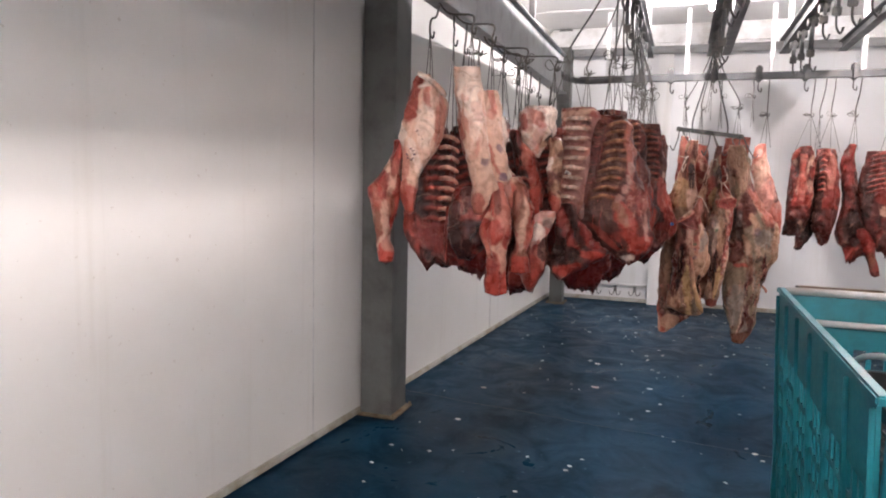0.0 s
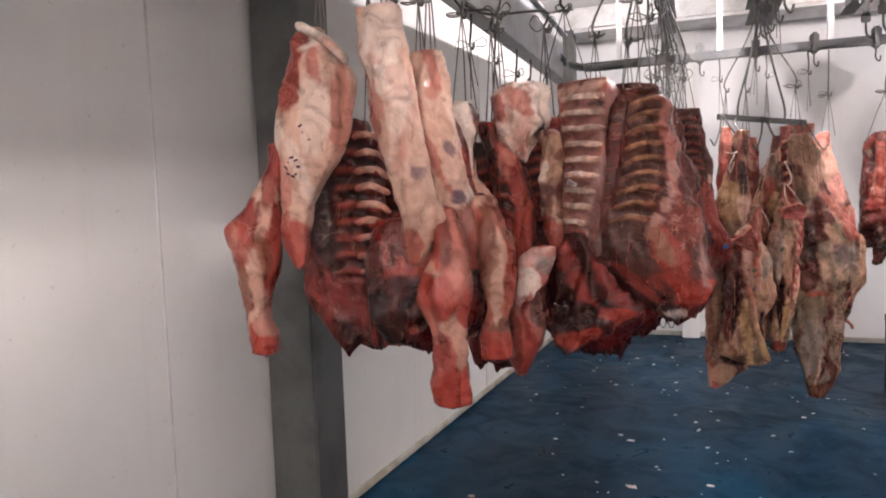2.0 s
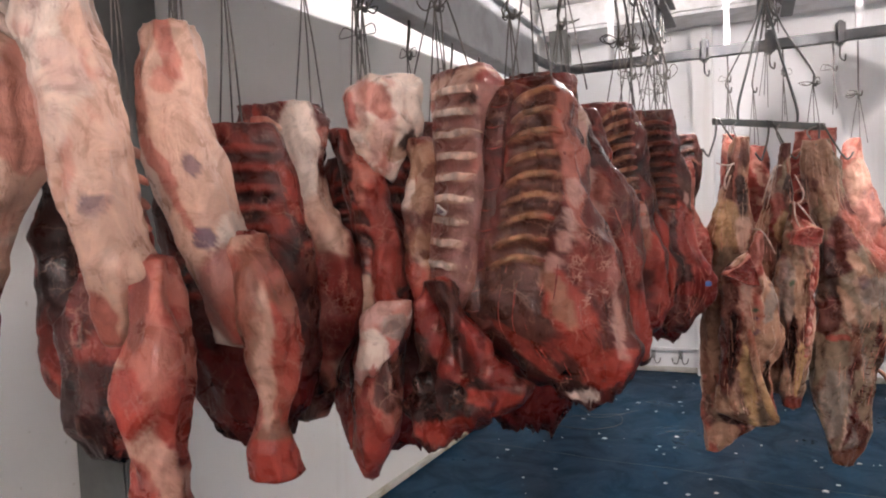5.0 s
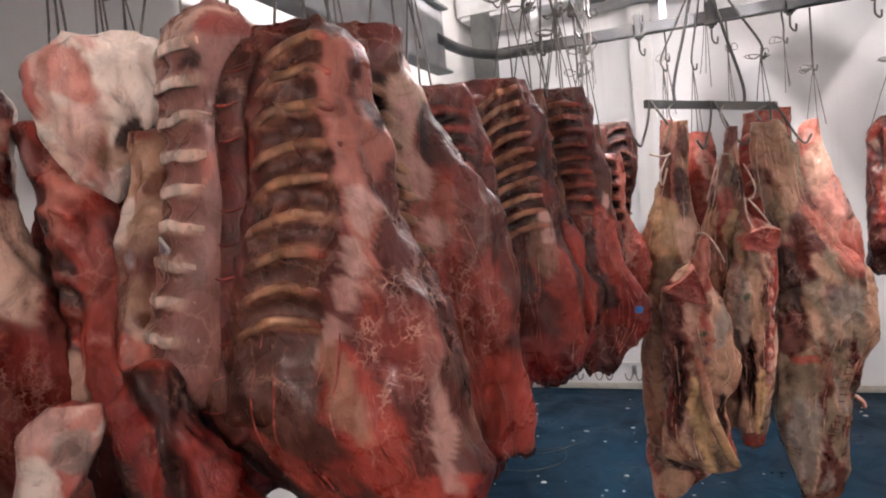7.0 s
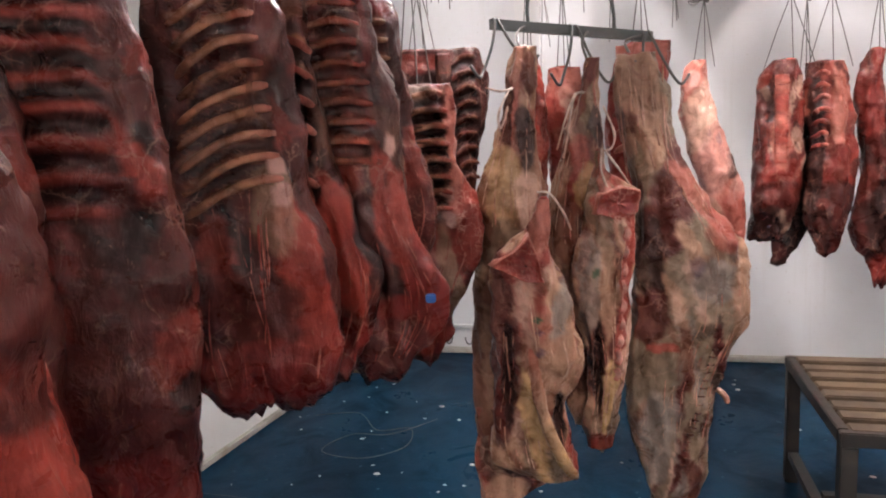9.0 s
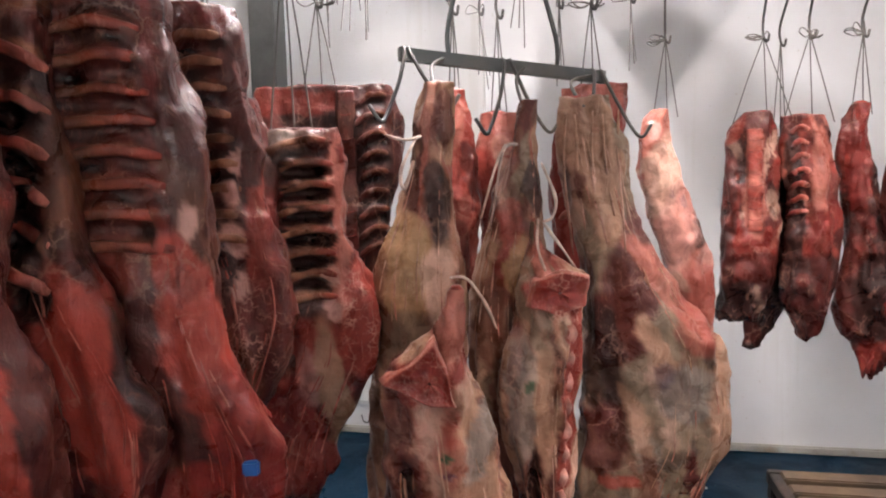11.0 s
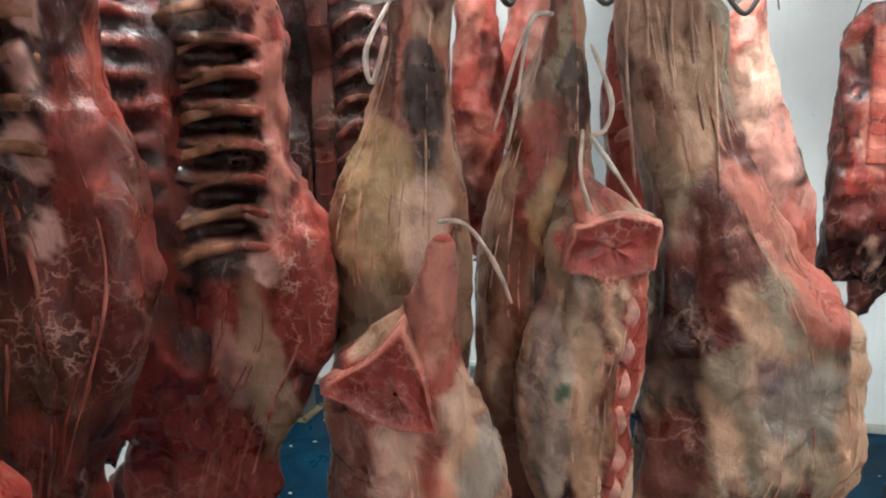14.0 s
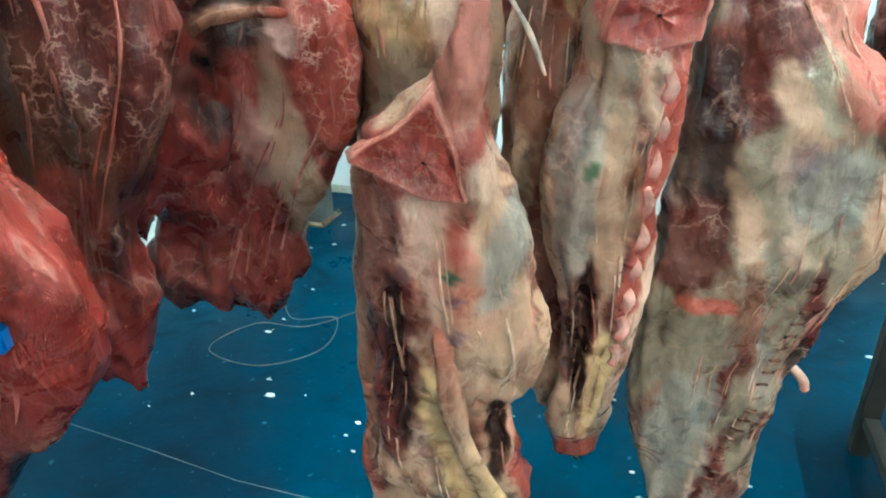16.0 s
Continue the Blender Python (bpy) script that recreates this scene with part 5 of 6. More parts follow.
    ties(q, ([(-0.05, -0.06, 1.74), (-0.09, -0.08, 1.73), (-0.14, -0.07, 1.745)], [(-0.06, -0.06, 1.74), (-0.10, -0.08, 1.66), (-0.095, -0.07, 1.61), (-0.07, -0.07, 1.68)], [(0.01, -0.16, 1.40), (0.05, -0.15, 1.395), (0.09, -0.14, 1.34), (0.12, -0.14, 1.27)]), 34)


def hind_b():
    q = quarter("beef_hindquarter", "aged hindquarter with orange fat, white ties and sawn vertebrae", (2.74, 7.0), 12, "hindquarters on the spreader bar")
    shape = [(1.835, -0.062, -0.012, 0.05, 0), (1.74, -0.085, -0.014, 0.07, 0), (1.64, -0.108, -0.008, 0.10, 0), (1.54, -0.138, -0.006, 0.13, 0), (1.43, -0.172, 0.0, 0.15, 0), (1.33, -0.195, 0.01, 0.16, 0), (1.20, -0.21, 0.02, 0.16, 0), (1.0, -0.20, 0.03, 0.14, 0), (0.7, -0.16, 0.03, 0.10, 0.02), (0.5, -0.12, 0.02, 0.05, 0.02)]
    body, fr = flesh("leg", q, shape,
          "tan", [(-0.10, 1.42, 0.04, 0.14, 0, "rose", 0.7), (-0.07, 1.40, 0.04, 0.10, 0, "yellow", 0.7), (-0.03, 1.60, 0.025, 0.09, 0, "dark", 0.9), (-0.14, 1.25, 0.06, 0.14, 0, "brown", 0.8), (-0.03, 1.80, 0.03, 0.05, 0, "maroon", 0.8), (-0.06, 1.24, 0.04, 0.12, 0, "dark", 0.7), (-0.08, 0.9, 0.1, 0.3, 0, "maroon", 0.8), (-0.09, 1.52, 0.03, 0.06, 0, "bright", 0.5)], 35, lump=0.010, cut="white", mottle=(68, AGED, 2.3))
    sinews(q, fr, shape, 14, 1.76, 1.2, ("tan", "pink", "fat", "tan"), 303)
    shape = [(1.52, -0.05, -0.02, 0.03, -0.12), (1.44, -0.06, 0.01, 0.08, -0.12), (1.37, -0.075, 0.082, 0.13, -0.13), (1.29, -0.083, 0.078, 0.15, -0.14), (1.21, -0.112, 0.067, 0.16, -0.14), (1.12, -0.13, 0.062, 0.17, -0.14), (1.03, -0.138, 0.06, 0.17, -0.13), (0.93, -0.125, 0.058, 0.16, -0.12), (0.81, -0.08, 0.047, 0.14, -0.11), (0.69, -0.08, 0.03, 0.12, -0.10), (0.56, -0.098, 0.022, 0.10, -0.09), (0.45, -0.078, 0.01, 0.05, -0.08)]
    body, fr = flesh("loin", q, shape,
                     "tan", [(-0.05, 1.0, 0.05, 0.22, 0, "tan", 0.7), (0.0, 1.35, 0.08, 0.06, 0, "rose", 0.95), (0.0, 1.34, 0.05, 0.03, 0, "red", 0.7), (-0.03, 1.44, 0.025, 0.08, 0, "pink", 0.9), (0.04, 1.10, 0.026, 0.32, -5, "rose", 0.95), (-0.09, 1.08, 0.04, 0.2, 0, "grey", 0.7), (-0.06, 0.80, 0.04, 0.16, 0, "maroon", 0.85), (-0.02, 0.66, 0.025, 0.16, -4, "yellow", 0.95), (-0.065, 1.12, 0.012, 0.02, 0, "green", 0.8), (-0.04, 0.47, 0.08, 0.05, 0, "red", 0.8)], 36, lump=0.013, pits=[(-0.055, 0.78, 0.02, 0.20, 0.03)], mottle=(74, AGED, 2.3), web=[(0.0, 1.33, 0.09, 0.07, 0.8)])
    sinews(q, fr, shape, 20, 1.28, 0.52, ("tan", "pink", "fat", "tan"), 304)
    cut_face(q, [(-0.055, 1.385), (0.02, 1.40), (0.085, 1.385), (0.075, 1.315), (0.0, 1.30), (-0.065, 1.315)], -0.222, 0.05, 40)
    for i in range(9):
        h = 1.25 - i * 0.062
        x = 0.036 - 0.03 * i / 8
        strip("vertebra", q, [(x - 0.004, fr(x, h), h + 0.024), (x + 0.006, fr(x, h) - 0.001, h), (x - 0.004, fr(x, h), h - 0.022)], 0.010, 0.0022, ["pink", "pad", "rose"], 60 + i, "", 8, 0.75, 0.5)
    loop_to_bar(q, -0.04, 1.835, 0.60)
    ties(q, ([(-0.10, -0.08, 1.72), (-0.13, -0.09, 1.66), (-0.17, -0.09, 1.53)], [(-0.07, -0.07, 1.72), (-0.11, -0.10, 1.70), (-0.135, -0.09, 1.56), (-0.15, -0.09, 1.50)], [(-0.01, -0.08, 1.67), (0.02, -0.11, 1.58), (0.01, -0.12, 1.53), (-0.02, -0.14, 1.52)], [(-0.02, -0.16, 1.52), (0.02, -0.18, 1.46), (0.06, -0.17, 1.40)], [(-0.03, -0.15, 1.53), (-0.035, -0.17, 1.46), (-0.02, -0.19, 1.40)]), 80)


def hind_c():
    q = quarter("beef_hindquarter", "large aged round with olive grey fat, dark muscle and faint stamp", (3.0, 7.08), 12, "hindquarters on the spreader bar")
    shape = [(1.85, -0.215, -0.085, 0.08, 0.02), (1.76, -0.215, -0.055, 0.13, 0.02), (1.68, -0.215, -0.03, 0.15, 0.02), (1.58, -0.205, -0.015, 0.17, 0.01), (1.48, -0.175, 0.015, 0.19, 0), (1.39, -0.16, 0.058, 0.21, 0), (1.29, -0.16, 0.125, 0.23, 0), (1.21, -0.165, 0.19, 0.25, 0), (1.13, -0.165, 0.228, 0.26, 0), (1.02, -0.165, 0.244, 0.26, 0), (0.90, -0.17, 0.235, 0.25, 0), (0.77, -0.185, 0.18, 0.22, 0), (0.65, -0.19, 0.14, 0.19, 0), (0.50, -0.18, 0.115, 0.16, 0), (0.35, -0.15, 0.10, 0.12, 0), (0.20, -0.10, 0.07, 0.09, 0), (0.11, -0.07, 0.03, 0.05, 0)]
    body, fr = flesh("round", q, shape,
          "olive", [(-0.15, 1.75, 0.08, 0.14, 0, "tan", 0.8), (-0.10, 1.58, 0.06, 0.14, 0, "tan", 0.8), (-0.05, 1.34, 0.085, 0.24, -14, "maroon", 0.95), (0.06, 1.33, 0.045, 0.22, 38, "pink", 0.85), (0.13, 1.22, 0.07, 0.09, 30, "rose", 0.6), (-0.12, 1.12, 0.06, 0.20, 0, "dark", 0.85), (-0.12, 0.92, 0.06, 0.12, 0, "maroon", 0.9), (0.03, 1.13, 0.035, 0.16, 24, "tan", 0.9), (0.10, 1.05, 0.10, 0.07, 0, "grey", 0.8), (0.21, 1.0, 0.05, 0.20, 0, "tan", 0.85), (0.03, 1.10, 0.032, 0.032, 0, "ink", 0.5), (-0.08, 0.80, 0.05, 0.022, 0, "bright", 0.8), (-0.04, 0.97, 0.03, 0.12, 20, "tan", 0.7), (-0.1, 0.45, 0.06, 0.2, 0, "grey", 0.7), (0.06, 0.86, 0.05, 0.03, 20, "dark", 0.6), (0.0, 0.15, 0.1, 0.07, 0, "brown", 0.9)], 38, lump=0.012, cut="rose", ring=96, mottle=(70, ("brown", "tan", "maroon", "olive", "fat", "grey", "maroon", "dark"), 1.8))
    sinews(q, fr, shape, 30, 1.8, 0.45, ("tan", "pink", "fat", "tan"), 305)
    for k in range(7):
        x = -0.200 + 0.024 * k
        e = 1.42 + 0.035 * ((k * 7) % 5)
        strip("tendon", q, [(x, fr(x, 1.80) - 0.001, 1.81 - 0.01 * (k % 3)), (x + 0.010 * ((k % 3) - 1), fr(x, 1.66) - 0.003, 1.66), (x + 0.016, fr(x + 0.016, e) - 0.001, e)], 0.0032, 0.0028, ["tan", "tan", "fat", "brown"], 70 + k, "", 6)
    for k in range(16):
        h = 0.80 - 0.030 * k
        x = 0.10 - 0.007 * k
        strip("score_mark", q, [(x - 0.014, fr(x - 0.014, h) - 0.001, h + 0.003), (x, fr(x, h) - 0.002, h), (x + 0.014, fr(x + 0.014, h) - 0.001, h - 0.002)], 0.004, 0.003, ["dark", "brown", "dark"], 90 + k, "", 5)
    loop_to_bar(q, -0.15, 1.85, 0.96)
    strip("fat_tag", q, [(0.13, -0.02, 0.63), (0.16, -0.03, 0.60), (0.17, -0.03, 0.57)], 0.010, 0.008, ["fat", "pink"], 78)


def behind_hinds():
    q = quarter("beef_shank", "pink shank hanging behind the spreader bar", (2.42, 7.45), 10, "pieces behind the spreader bar")
    flesh("shank", q, [(1.95, -0.03, 0.04, 0.05, 0), (1.85, -0.045, 0.05, 0.09, 0), (1.70, -0.06, 0.07, 0.12, 0), (1.5, -0.06, 0.07, 0.13, 0), (1.33, -0.05, 0.06, 0.10, 0), (1.22, -0.02, 0.03, 0.05, 0)], "rose", [(0.0, 1.85, 0.05, 0.1, 0, "pink", 0.8), (0.0, 1.4, 0.06, 0.12, 0, "maroon", 0.7)], 40, ring=48, mottle=(20, ("pink", "maroon", "rose", "fat")), cut="white")
    hung(2.42, 7.46, 1.94, RAIL + 0.10, q, 0.02, False)
    q = quarter("beef_shank", "dull red cut piece behind the spreader bar", (2.56, 7.55), 10, "pieces behind the spreader bar")
    flesh("shank", q, [(1.87, -0.05, 0.06, 0.07, 0), (1.80, -0.07, 0.08, 0.11, 0), (1.65, -0.08, 0.09, 0.13, 0), (1.45, -0.08, 0.08, 0.13, 0), (1.25, -0.06, 0.06, 0.08, 0)], "rose", [(0, 1.8, 0.08, 0.08, 0, "pink", 0.7), (0.0, 1.5, 0.1, 0.15, 0, "maroon", 0.6)], 41, ring=48, mottle=(20, ("pink", "maroon", "rose", "fat")))
    hung(2.56, 7.56, 1.86, RAIL + 0.10, q, 0.03, False)
    q = quarter("rib_piece", "flat topped rib end hanging behind the large round", (2.86, 7.52), 10, "pieces behind the spreader bar")
    body, fr = flesh("side", q, [(1.94, -0.08, 0.13, 0.10, 0), (1.85, -0.10, 0.13, 0.14, 0), (1.7, -0.11, 0.12, 0.15, 0), (1.5, -0.12, 0.08, 0.15, 0), (1.3, -0.10, 0.06, 0.10, 0)], "rose", [(0, 1.9, 0.14, 0.06, 0, "pink", 0.7), (-0.03, 1.65, 0.06, 0.15, 0, "maroon", 0.8)], 42, ring=40)
    ribs(q, fr, 5, 1.80, 1.5, -0.10, 0.03, -0.03, ["pink", "fat"], 0.011, 0.009, 42)
    hung(2.88, 7.54, 1.93, RAIL + 0.10, q, 0.04)
    q = quarter("leg_of_pork", "pale pink stamped leg with a dark kidney flap", (3.25, 8.18), 8, "pieces by the back wall")
    flesh("leg", q, [(1.92, -0.115, -0.06, 0.05, 0), (1.82, -0.17, -0.04, 0.10, 0), (1.70, -0.17, -0.015, 0.13, 0), (1.60, -0.155, 0.015, 0.15, 0), (1.48, -0.13, 0.06, 0.16, 0), (1.38, -0.10, 0.095, 0.16, 0), (1.20, -0.05, 0.135, 0.15, 0), (1.02, 0.03, 0.145, 0.10, 0), (0.92, 0.07, 0.13, 0.05, 0)], "pink", [(-0.08, 1.65, 0.08, 0.2, -15, "fat", 0.75), (-0.05, 1.57, 0.015, 0.02, 0, "ink", 0.8), (0.0, 1.54, 0.013, 0.03, 0, "ink", 0.8), (0.07, 1.42, 0.04, 0.09, -15, "dark", 0.95), (0.08, 1.15, 0.08, 0.15, 0, "rose", 0.6), (-0.02, 1.45, 0.10, 0.25, -15, "pad", 0.5)], 43, ring=56, mottle=(16, ("pad", "fat", "pad", "fat")), cut="pink")
    hung(3.19, 8.19, 1.91, RAIL + 0.02, q, 0.05)


def far_group():
    q = quarter("backbone_piece", "meaty backbone piece with knobbly vertebrae", (3.56, 8.3), 0, "pieces by the back wall")
    body, fr = flesh("side", q, [(1.90, -0.02, 0.08, 0.07, 0), (1.84, -0.085, 0.10, 0.10, 0), (1.71, -0.105, 0.10, 0.13, 0), (1.49, -0.12, 0.11, 0.15, 0), (1.30, -0.13, 0.112, 0.17, 0), (1.14, -0.14, 0.07, 0.15, 0), (1.01, -0.14, 0.02, 0.07, 0)], "maroon", [(0, 1.3, 0.12, 0.14, 0, "red", 0.8), (0.02, 1.15, 0.2, 0.16, 0, "dark", 0.65), (-0.08, 1.08, 0.1, 0.1, 0, "dark", 0.9), (0.0, 1.6, 0.05, 0.25, 0, "pink", 0.8), (-0.1, 1.4, 0.03, 0.3, 0, "dark", 0.7)], 44, ring=64, ragged=0.03, mottle=(40, ("rose", "fat", "red", "dark")))
    spine(q, fr, 9, 1.83, 1.40, lambda h: -0.005, 0.032, ["rose", "pink", "rose"], 44, 0.003, 0.010)
    hung(3.60, 8.3, 1.88, RAIL + 0.02, q, 0.12)
    q = quarter("offal_piece", "dark hanging offal with a rounded tip", (3.70, 8.42), 0, "pieces by the back wall")
    flesh("organ", q, [(1.80, -0.06, 0.06, 0.07, 0), (1.5, -0.09, 0.05, 0.10, 0), (1.25, -0.12, 0.05, 0.10, 0), (1.10, -0.13, 0.04, 0.09, 0), (0.98, -0.15, 0.0, 0.08, 0), (0.86, -0.15, -0.08, 0.06, 0)], "dark", [(-0.12, 0.92, 0.06, 0.06, 0, "maroon", 0.8)], 45, ring=32)
    hung(3.70, 8.43, 1.79, RAIL + 0.02, q, 0.03, False)
    q = quarter("backbone_piece", "rib and backbone piece with a pale fat stripe", (3.78, 8.3), 0, "pieces by the back wall")
    body, fr = flesh("side", q, [(1.88, -0.10, 0.07, 0.08, 0), (1.71, -0.11, 0.085, 0.12, 0), (1.60, -0.10, 0.11, 0.14, 0), (1.37, -0.085, 0.13, 0.15, 0), (1.15, -0.10, 0.10, 0.14, 0), (0.94, -0.04, 0.055, 0.07, 0)], "maroon", [(0.04, 1.65, 0.05, 0.2, 0, "pink", 0.9), (0.04, 1.3, 0.06, 0.2, 0, "red", 0.8), (0.02, 1.12, 0.2, 0.2, 0, "dark", 0.7), (-0.07, 1.5, 0.04, 0.35, 0, "dark", 0.9)], 46, ring=64, ragged=0.03, mottle=(40, ("rose", "dark", "red", "pink")))
    ribs(q, fr, 7, 1.80, 1.45, -0.085, -0.01, -0.02, ["dark", "rose", "pink"], 0.011, 0.009, 46)
    hung(3.78, 8.3, 1.87, RAIL + 0.02, q, 0.10)
    q = quarter("beef_shoulder", "thin dark red shoulder piece with a shank hanging low", (4.05, 8.34), 0, "pieces by the back wall")
    flesh("side", q, [(1.92, -0.09, -0.035, 0.04, 0), (1.78, -0.15, -0.03, 0.09, 0), (1.60, -0.13, 0.01, 0.12, 0), (1.37, -0.11, 0.03, 0.14, 0), (1.19, -0.13, 0.11, 0.15, 0), (1.0, -0.14, 0.20, 0.13, 0), (0.90, -0.08, 0.22, 0.10, 0), (0.78, -0.03, 0.02, 0.05, 0)], "maroon", [(-0.08, 1.65, 0.05, 0.2, 0, "red", 0.7), (0, 1.3, 0.2, 0.25, 0, "dark", 0.5), (0.0, 1.1, 0.1, 0.2, 0, "dark", 0.9)], 47, ring=64, ragged=0.08, mottle=(30, ("rose", "dark", "red")))
    flesh("shank", q, [(1.10, 0.0, 0.14, 0.10, -0.03), (1.0, 0.04, 0.19, 0.10, -0.03), (0.83, 0.13, 0.23, 0.08, -0.03), (0.64, 0.19, 0.26, 0.06, -0.03)], "red", [(0.17, 0.8, 0.06, 0.1, 0, "brown", 0.8), (0.22, 0.66, 0.05, 0.04, 0, "maroon", 0.9)], 48, ring=28)
    hung(4.0, 8.35, 1.90, RAIL + 0.02, q, 0.04)
    q = quarter("beef_forequarter", "dark ribbed forequarter near the back wall", (4.32, 8.3), 0, "pieces by the back wall")
    body, fr = flesh("side", q, [(1.86, -0.20, 0.14, 0.08, 0), (1.75, -0.23, 0.15, 0.12, 0), (1.60, -0.25, 0.14, 0.15, 0), (1.38, -0.25, 0.16, 0.16, 0), (1.20, -0.21, 0.17, 0.15, 0), (1.0, -0.1, 0.12, 0.1, 0), (0.9, -0.05, 0.1, 0.05, 0)], "maroon", [(0.0, 1.4, 0.3, 0.5, 0, "dark", 0.4), (0.0, 1.45, 0.12, 0.12, 0, "red", 0.8), (-0.02, 1.28, 0.04, 0.05, 0, "fat", 0.6), (-0.18, 1.4, 0.06, 0.3, 0, "dark", 0.9)], 49, ring=64, ragged=0.07, dish=0.03, mottle=(36, ("rose", "dark", "red", "dark")))
    ribs(q, fr, 8, 1.80, 1.45, -0.2, 0.08, -0.05, ["maroon", "rose", "fat"], 0.011, 0.009, 49)
    hung(4.32, 8.3, 1.85, RAIL + 0.02, q, 0.10)


def deep_sides():
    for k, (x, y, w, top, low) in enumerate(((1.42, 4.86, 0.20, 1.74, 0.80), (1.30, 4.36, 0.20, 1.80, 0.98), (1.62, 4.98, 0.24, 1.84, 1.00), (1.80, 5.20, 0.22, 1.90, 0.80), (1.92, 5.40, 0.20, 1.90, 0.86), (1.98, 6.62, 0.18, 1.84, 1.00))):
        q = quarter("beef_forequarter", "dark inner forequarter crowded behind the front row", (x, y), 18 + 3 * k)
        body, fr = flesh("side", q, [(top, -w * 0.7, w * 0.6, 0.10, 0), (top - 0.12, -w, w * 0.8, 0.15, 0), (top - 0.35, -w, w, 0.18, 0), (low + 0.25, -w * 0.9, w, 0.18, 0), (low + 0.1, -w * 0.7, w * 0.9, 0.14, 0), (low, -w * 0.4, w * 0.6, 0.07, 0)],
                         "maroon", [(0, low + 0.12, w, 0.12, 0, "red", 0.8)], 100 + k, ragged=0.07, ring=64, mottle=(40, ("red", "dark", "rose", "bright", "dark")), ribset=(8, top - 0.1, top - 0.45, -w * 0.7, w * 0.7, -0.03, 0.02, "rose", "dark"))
        hung(x, y, top - 0.01, 0, q, 0.04)


deep_sides()
shoulder_behind()
shoulder_a()
shoulder_b()
shoulder_c()
fore_b()
fore_c()
fore_e()
forequarters()
spreader()
hind_a()
hind_b()
hind_c()
behind_hinds()
far_group()


# ---------------------------------------------------------------- table and crates
def low_table():
    t = thing("low_table", "low dark wooden slatted table with steel legs on the blue floor", "table", "", (3.845, 7.28, 0), 0)
    w, d, h = 0.36, 0.42, 0.575
    for sx in (-1, 1):
        for sy in (-1, 1):
            part("leg", boxed(sx * (w - 0.03) - 0.026, sx * (w - 0.03) + 0.026, sy * (d - 0.03) - 0.026, sy * (d - 0.03) + 0.026, 0.001, h - 0.05, bevel=0.004), TABLE_LEG, t)
    for s in (-1, 1):
        part("apron", boxed(-w, w, s * d - 0.018 * (1 + s), s * d + 0.018 * (1 - s), h - 0.05, h, bevel=0.004), TABLE_LEG, t)
        part("apron", boxed(s * w - 0.018 * (1 + s), s * w + 0.018 * (1 - s), -d + 0.037, d - 0.037, h - 0.05, h, bevel=0.004), TABLE_LEG, t)
    part("stretcher", boxed(-w + 0.06, w - 0.06, -0.02, 0.02, 0.12, 0.15), TABLE_LEG, t)
    part("stretcher", boxed(-w + 0.01, -w + 0.05, -d + 0.06, d - 0.06, 0.12, 0.15), TABLE_LEG, t)
    n = 8
    for i in range(n):
        y = -d + 0.055 + (2 * d - 0.11) * i / (n - 1)
        part("slat", boxed(-w + 0.037, w - 0.037, y - 0.036, y + 0.036, h - 0.022, h + 0.002 + 0.003 * (i % 2), bevel=0.005), TABLE_WOOD, t)


def crate(at, yaw, mat, label, w=0.30, d=0.20, h=0.30, group="crates", holes=(7, 5)):
    c = thing("plastic_crate", label, "crate", group, at, yaw)
    t = 0.008
    part("bottom", boxed(-w + t, w - t, -d + t, d - t, 0.0, 0.012), mat, c)

    def lattice(length):
        bm = bmesh.new()
        cols, rows = holes
        box(bm, -length, length, -t / 2, t / 2, 0.0, 0.05)
        box(bm, -length, length, -t / 2, t / 2, h - 0.07, h - 0.002)
        pitch = 2 * length / cols
        for i in range(cols + 1):
            x = -length + pitch * i
            wide = 0.028 if i in (0, cols) else 0.010
            box(bm, max(-length, x - wide), min(length, x + wide), -t / 2, t / 2, 0.05, h - 0.07)
        step = (h - 0.12) / rows
        for j in range(1, rows):
            z = 0.05 + step * j
            box(bm, -length, length, -t / 2 + 0.0005, t / 2 - 0.0005, z - 0.006, z + 0.006)
        return bm

    for s in (-1, 1):
        p = part("side_panel", lattice(w - 0.002), mat, c)
        p.matrix_basis = pose(0, s * (d - t / 2), 0)
        p = part("end_panel", lattice(d - t - 0.002), mat, c)
        p.matrix_basis = pose(s * (w - t / 2), 0, 0, 0, 0, 90)
    bm = bmesh.new()
    for s in (-1, 1):
        box(bm, -w - 0.018, w + 0.018, s * (d + 0.008) - 0.011, s * (d + 0.008) + 0.011, h - 0.02, h, 0.004)
        box(bm, s * (w + 0.008) - 0.011, s * (w + 0.008) + 0.011, -d, d, h - 0.02, h - 0.0008, 0.004)
    part("rim", bm, mat, c)
    return c


low_table()


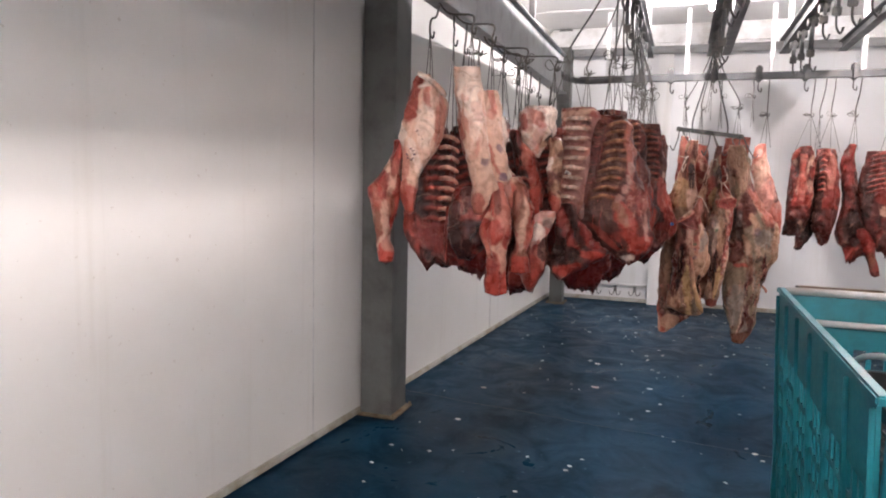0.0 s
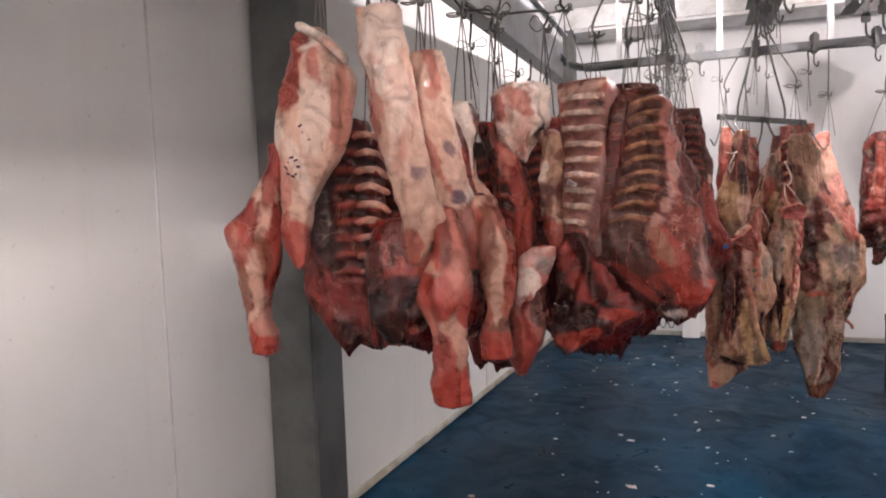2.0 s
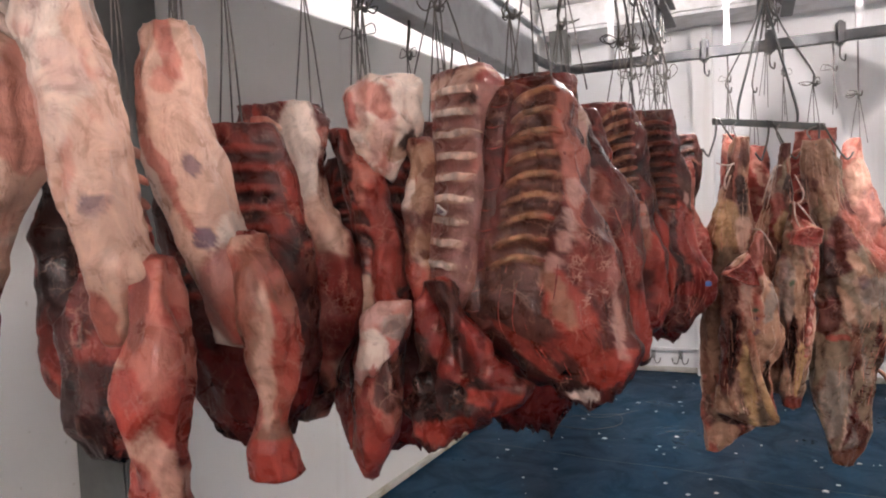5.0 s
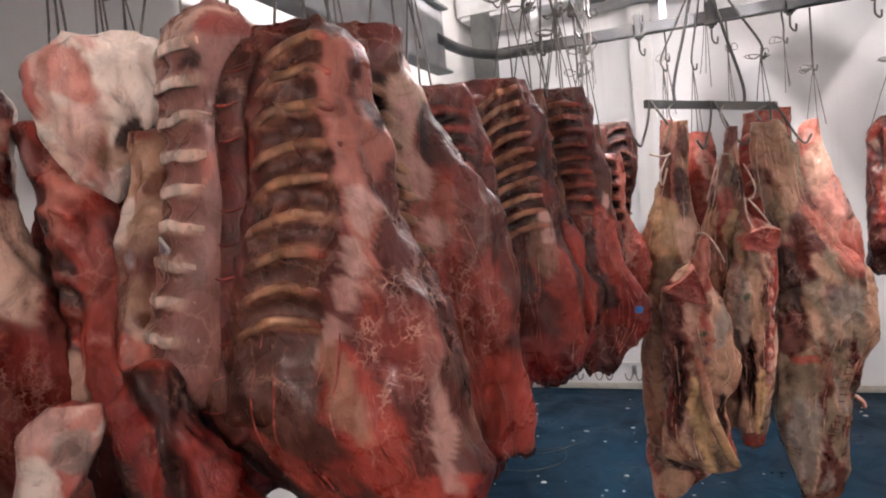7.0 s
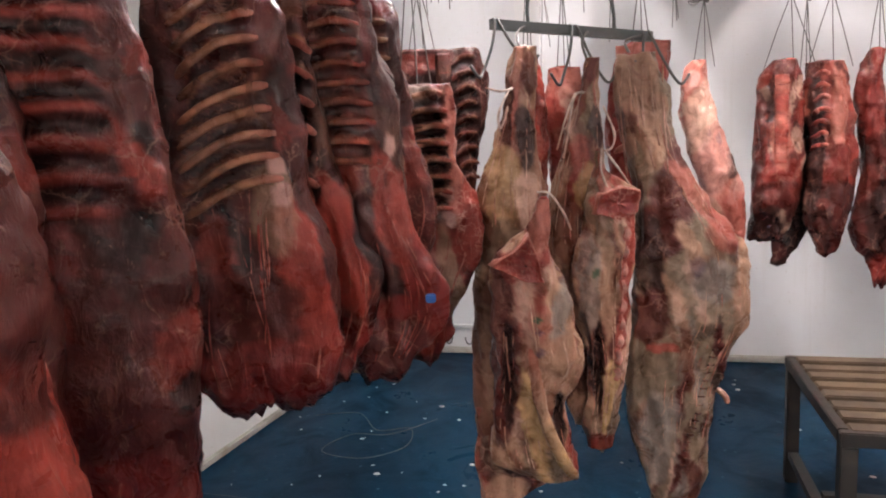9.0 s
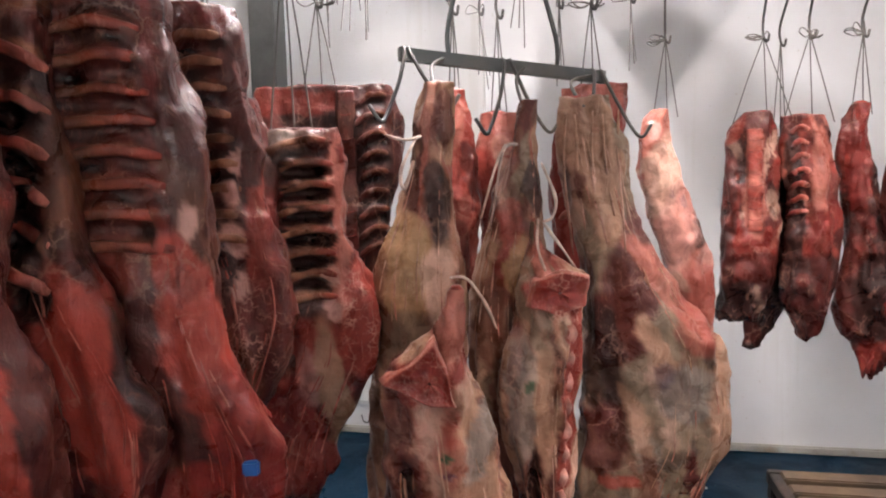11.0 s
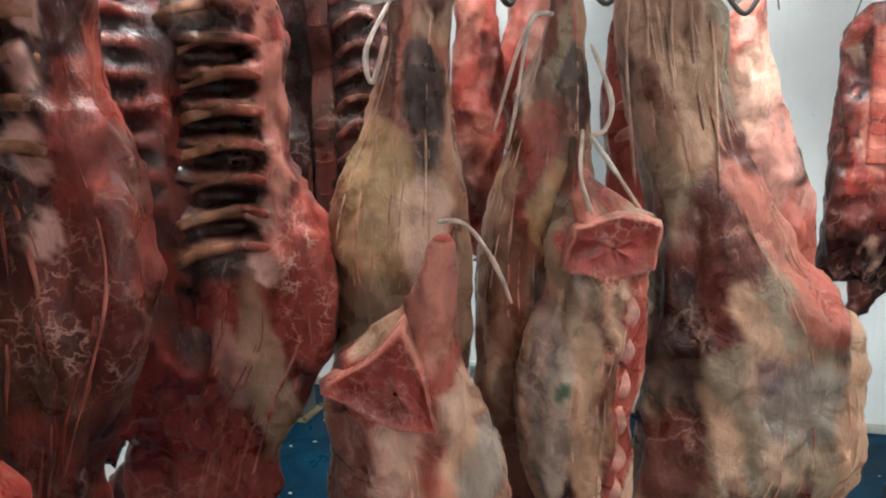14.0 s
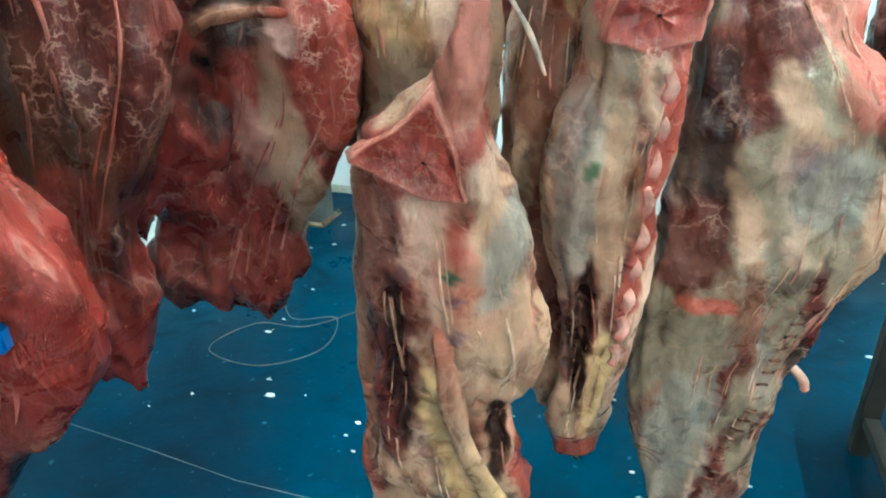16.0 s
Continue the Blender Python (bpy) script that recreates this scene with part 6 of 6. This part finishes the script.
def teal_bin():
    """A long perforated bin on the floor; its sides lean inwards towards the bottom."""
    x0, x1, y0, y1, h, lean = 2.835, 3.62, 2.15, 3.66, 1.09, 0.05
    c = thing("plastic_bin", "tall teal perforated plastic bin standing on the floor", "crate", "", ((x0 + x1) / 2, (y0 + y1) / 2, 0.002))
    w, d, t = (x1 - x0) / 2, (y1 - y0) / 2, 0.010
    part("bottom", boxed(-w + lean, w - lean, -d + lean, d - lean, 0.0, 0.02), TEAL, c)

    def lattice(length):
        bm = bmesh.new()
        box(bm, -length, length, -t / 2, t / 2, 0.0, 0.10)
        box(bm, -length, length, -t / 2, t / 2, 0.86, h - 0.002)
        cols = round(2 * length / 0.062)
        pitch = 2 * length / cols
        for i in range(cols + 1):
            x = -length + pitch * i
            wide = 0.035 if i in (0, cols) else 0.009
            box(bm, max(-length, x - wide), min(length, x + wide), -t / 2, t / 2, 0.10, 0.86)
        for j in range(1, 9):
            z = 0.10 + 0.76 * j / 9
            box(bm, -length, length, -t / 2 + 0.001, t / 2 - 0.001, z - 0.010, z + 0.010)
        for i in range(0, cols + 1, 4):
            x = -length + pitch * i
            box(bm, max(-length, x - 0.010), min(length, x + 0.010), -t / 2 - 0.012, -t / 2, 0.04, h - 0.03, 0.003)
        return bm

    tip = math.degrees(math.atan(lean / h))
    for s in (-1, 1):
        p = part("side_panel", lattice(d - 0.012), TEAL, c)
        p.matrix_basis = pose(s * w, 0, 0, 0, 0, 90 * s) @ pose(0, lean - 0.004, 0, tip)
        p = part("end_panel", lattice(w - 0.012), TEAL, c)
        p.matrix_basis = pose(0, s * d, 0, 0, 0, 90 + 90 * s) @ pose(0, lean - 0.004, 0, tip)
    bm = bmesh.new()
    for s in (-1, 1):
        box(bm, s * w - 0.016, s * w + 0.016, -d - 0.016, d + 0.016, h - 0.022, h, 0.005)
    box(bm, -w + 0.017, w - 0.017, -d - 0.016, -d + 0.016, h - 0.022, h, 0.005)
    part("rim", bm, TEAL, c)
    part("grab_bar", tubed([(-w + 0.017, d, h - 0.012), (w - 0.017, d, h - 0.012)], 0.016, 10), PIPE, c, "pale grey grab bar", True)
    part("grab_bar", tubed([(-w + 0.03, d - 0.03, h - 0.13), (w - 0.03, d - 0.03, h - 0.13)], 0.014, 10), PIPE, c, "pale grey grab bar", True)


teal_bin()
for k in range(3):
    crate((3.26, 3.02, 0.024 + 0.28 * k), 90, BLACK_PLASTIC, "black slotted plastic crate stacked inside the teal bin", 0.30, 0.21, 0.277, "black crate stack")
t = thing("strap_handle", "white curved plastic handle on a black crate", "handle", "", (3.05, 3.12, 0.862))
part("strap", tubed(smooth_line([(-0.03, 0.20, 0.0), (0.0, 0.10, 0.07), (0.06, 0.0, 0.09), (0.14, -0.12, 0.06), (0.20, -0.2, 0.0)]), 0.011, 8), PIPE, t, "", True)


# ---------------------------------------------------------------- small things
def wall_hooks():
    for i in range(4):
        x = 1.45 + 0.24 * i
        h = thing("wall_hook", "thin steel double hook low on the back wall", "hook", "hooks on the back wall", (x, ROOM_B - 0.002, 0.14))
        part("plate", boxed(-0.02, 0.02, -0.006, 0.0, -0.02, 0.06), STEEL, h)
        for s in (-1, 1):
            part("prong", tubed(smooth_line([(0, -0.006, 0.04), (s * 0.01, -0.03, 0.0), (s * 0.03, -0.06, -0.05), (s * 0.06, -0.06, -0.04), (s * 0.07, -0.06, 0.0)]), 0.005, 6), HOOK, h, "", True)
    r = tagged(part("hook_rail", boxed(1.3, 2.4, ROOM_B - 0.02, ROOM_B - 0.003, 0.20, 0.225), WHITE_PAINT), "white rail low on the back wall", "rail", kind="structure")


def debris():
    r = random.Random(4)
    bm = bmesh.new()
    for k in range(260):
        x, y = r.uniform(0.9, 5.2), r.uniform(2.2, 9.1)
        s = r.uniform(0.003, 0.011) * (1.9 if r.random() < 0.16 else 1)
        n = r.randint(4, 6)
        top, bottom = [], []
        a0 = r.uniform(0, 6.28)
        for i in range(n):
            a = a0 + 6.2832 * i / n
            q = s * r.uniform(0.55, 1.2)
            px, py = x + q * math.cos(a) * 1.6, y + q * math.sin(a)
            bottom.append(bm.verts.new((px, py, 0.0008)))
            top.append(bm.verts.new((x + (px - x) * 0.8, y + (py - y) * 0.8, 0.002 + s * 0.25)))
        bm.faces.new(top)
        for i in range(n):
            bm.faces.new((bottom[i], bottom[(i + 1) % n], top[(i + 1) % n], top[i]))
    tagged(part("floor_scraps", bm, DEBRIS), "pale fat scraps and paper bits scattered on the floor", "scraps", kind="stuff")
    t = thing("loose_cord", "thin brown cord lying in a loop on the blue floor", "cord", "", (1.34, 7.71, 0.003))
    part("strand", tubed(smooth_line([(-0.35, 0.35, 0), (-0.1, 0.42, 0), (0.1, 0.2, 0), (0.28, 0.25, 0), (0.33, 0.02, 0), (0.15, -0.15, 0), (-0.1, -0.1, 0), (-0.02, 0.12, 0), (0.2, 0.16, 0), (0.4, 0.4, 0)], 8), 0.0024, 5), CORD, t)


wall_hooks()
debris()
for k, (cx, cy, cl) in enumerate(((1.25, 5.5, 0.30), (1.25, 5.95, 0.25), (1.25, 6.3, 0.3), (1.25, 4.25, 0.3), (2.02, 6.9, 0.40), (2.02, 7.3, 0.45), (2.02, 7.6, 0.35), (2.64, 7.7, 0.5), (2.02, 6.4, 0.3), (1.25, 6.8, 0.35), (1.25, 5.1, 0.25), (2.02, 7.75, 0.4), (2.64, 6.3, 0.3))):
    loose_cord(cx, cy, (2.34 if cx < 1.5 else 2.76), cl + (0 if cx < 1.5 else 0.1), k)
for k, cx in enumerate((2.4, 2.75, 3.05, 4.6)):
    loose_cord(cx, 8.2, 2.53, 0.36, 40 + k)
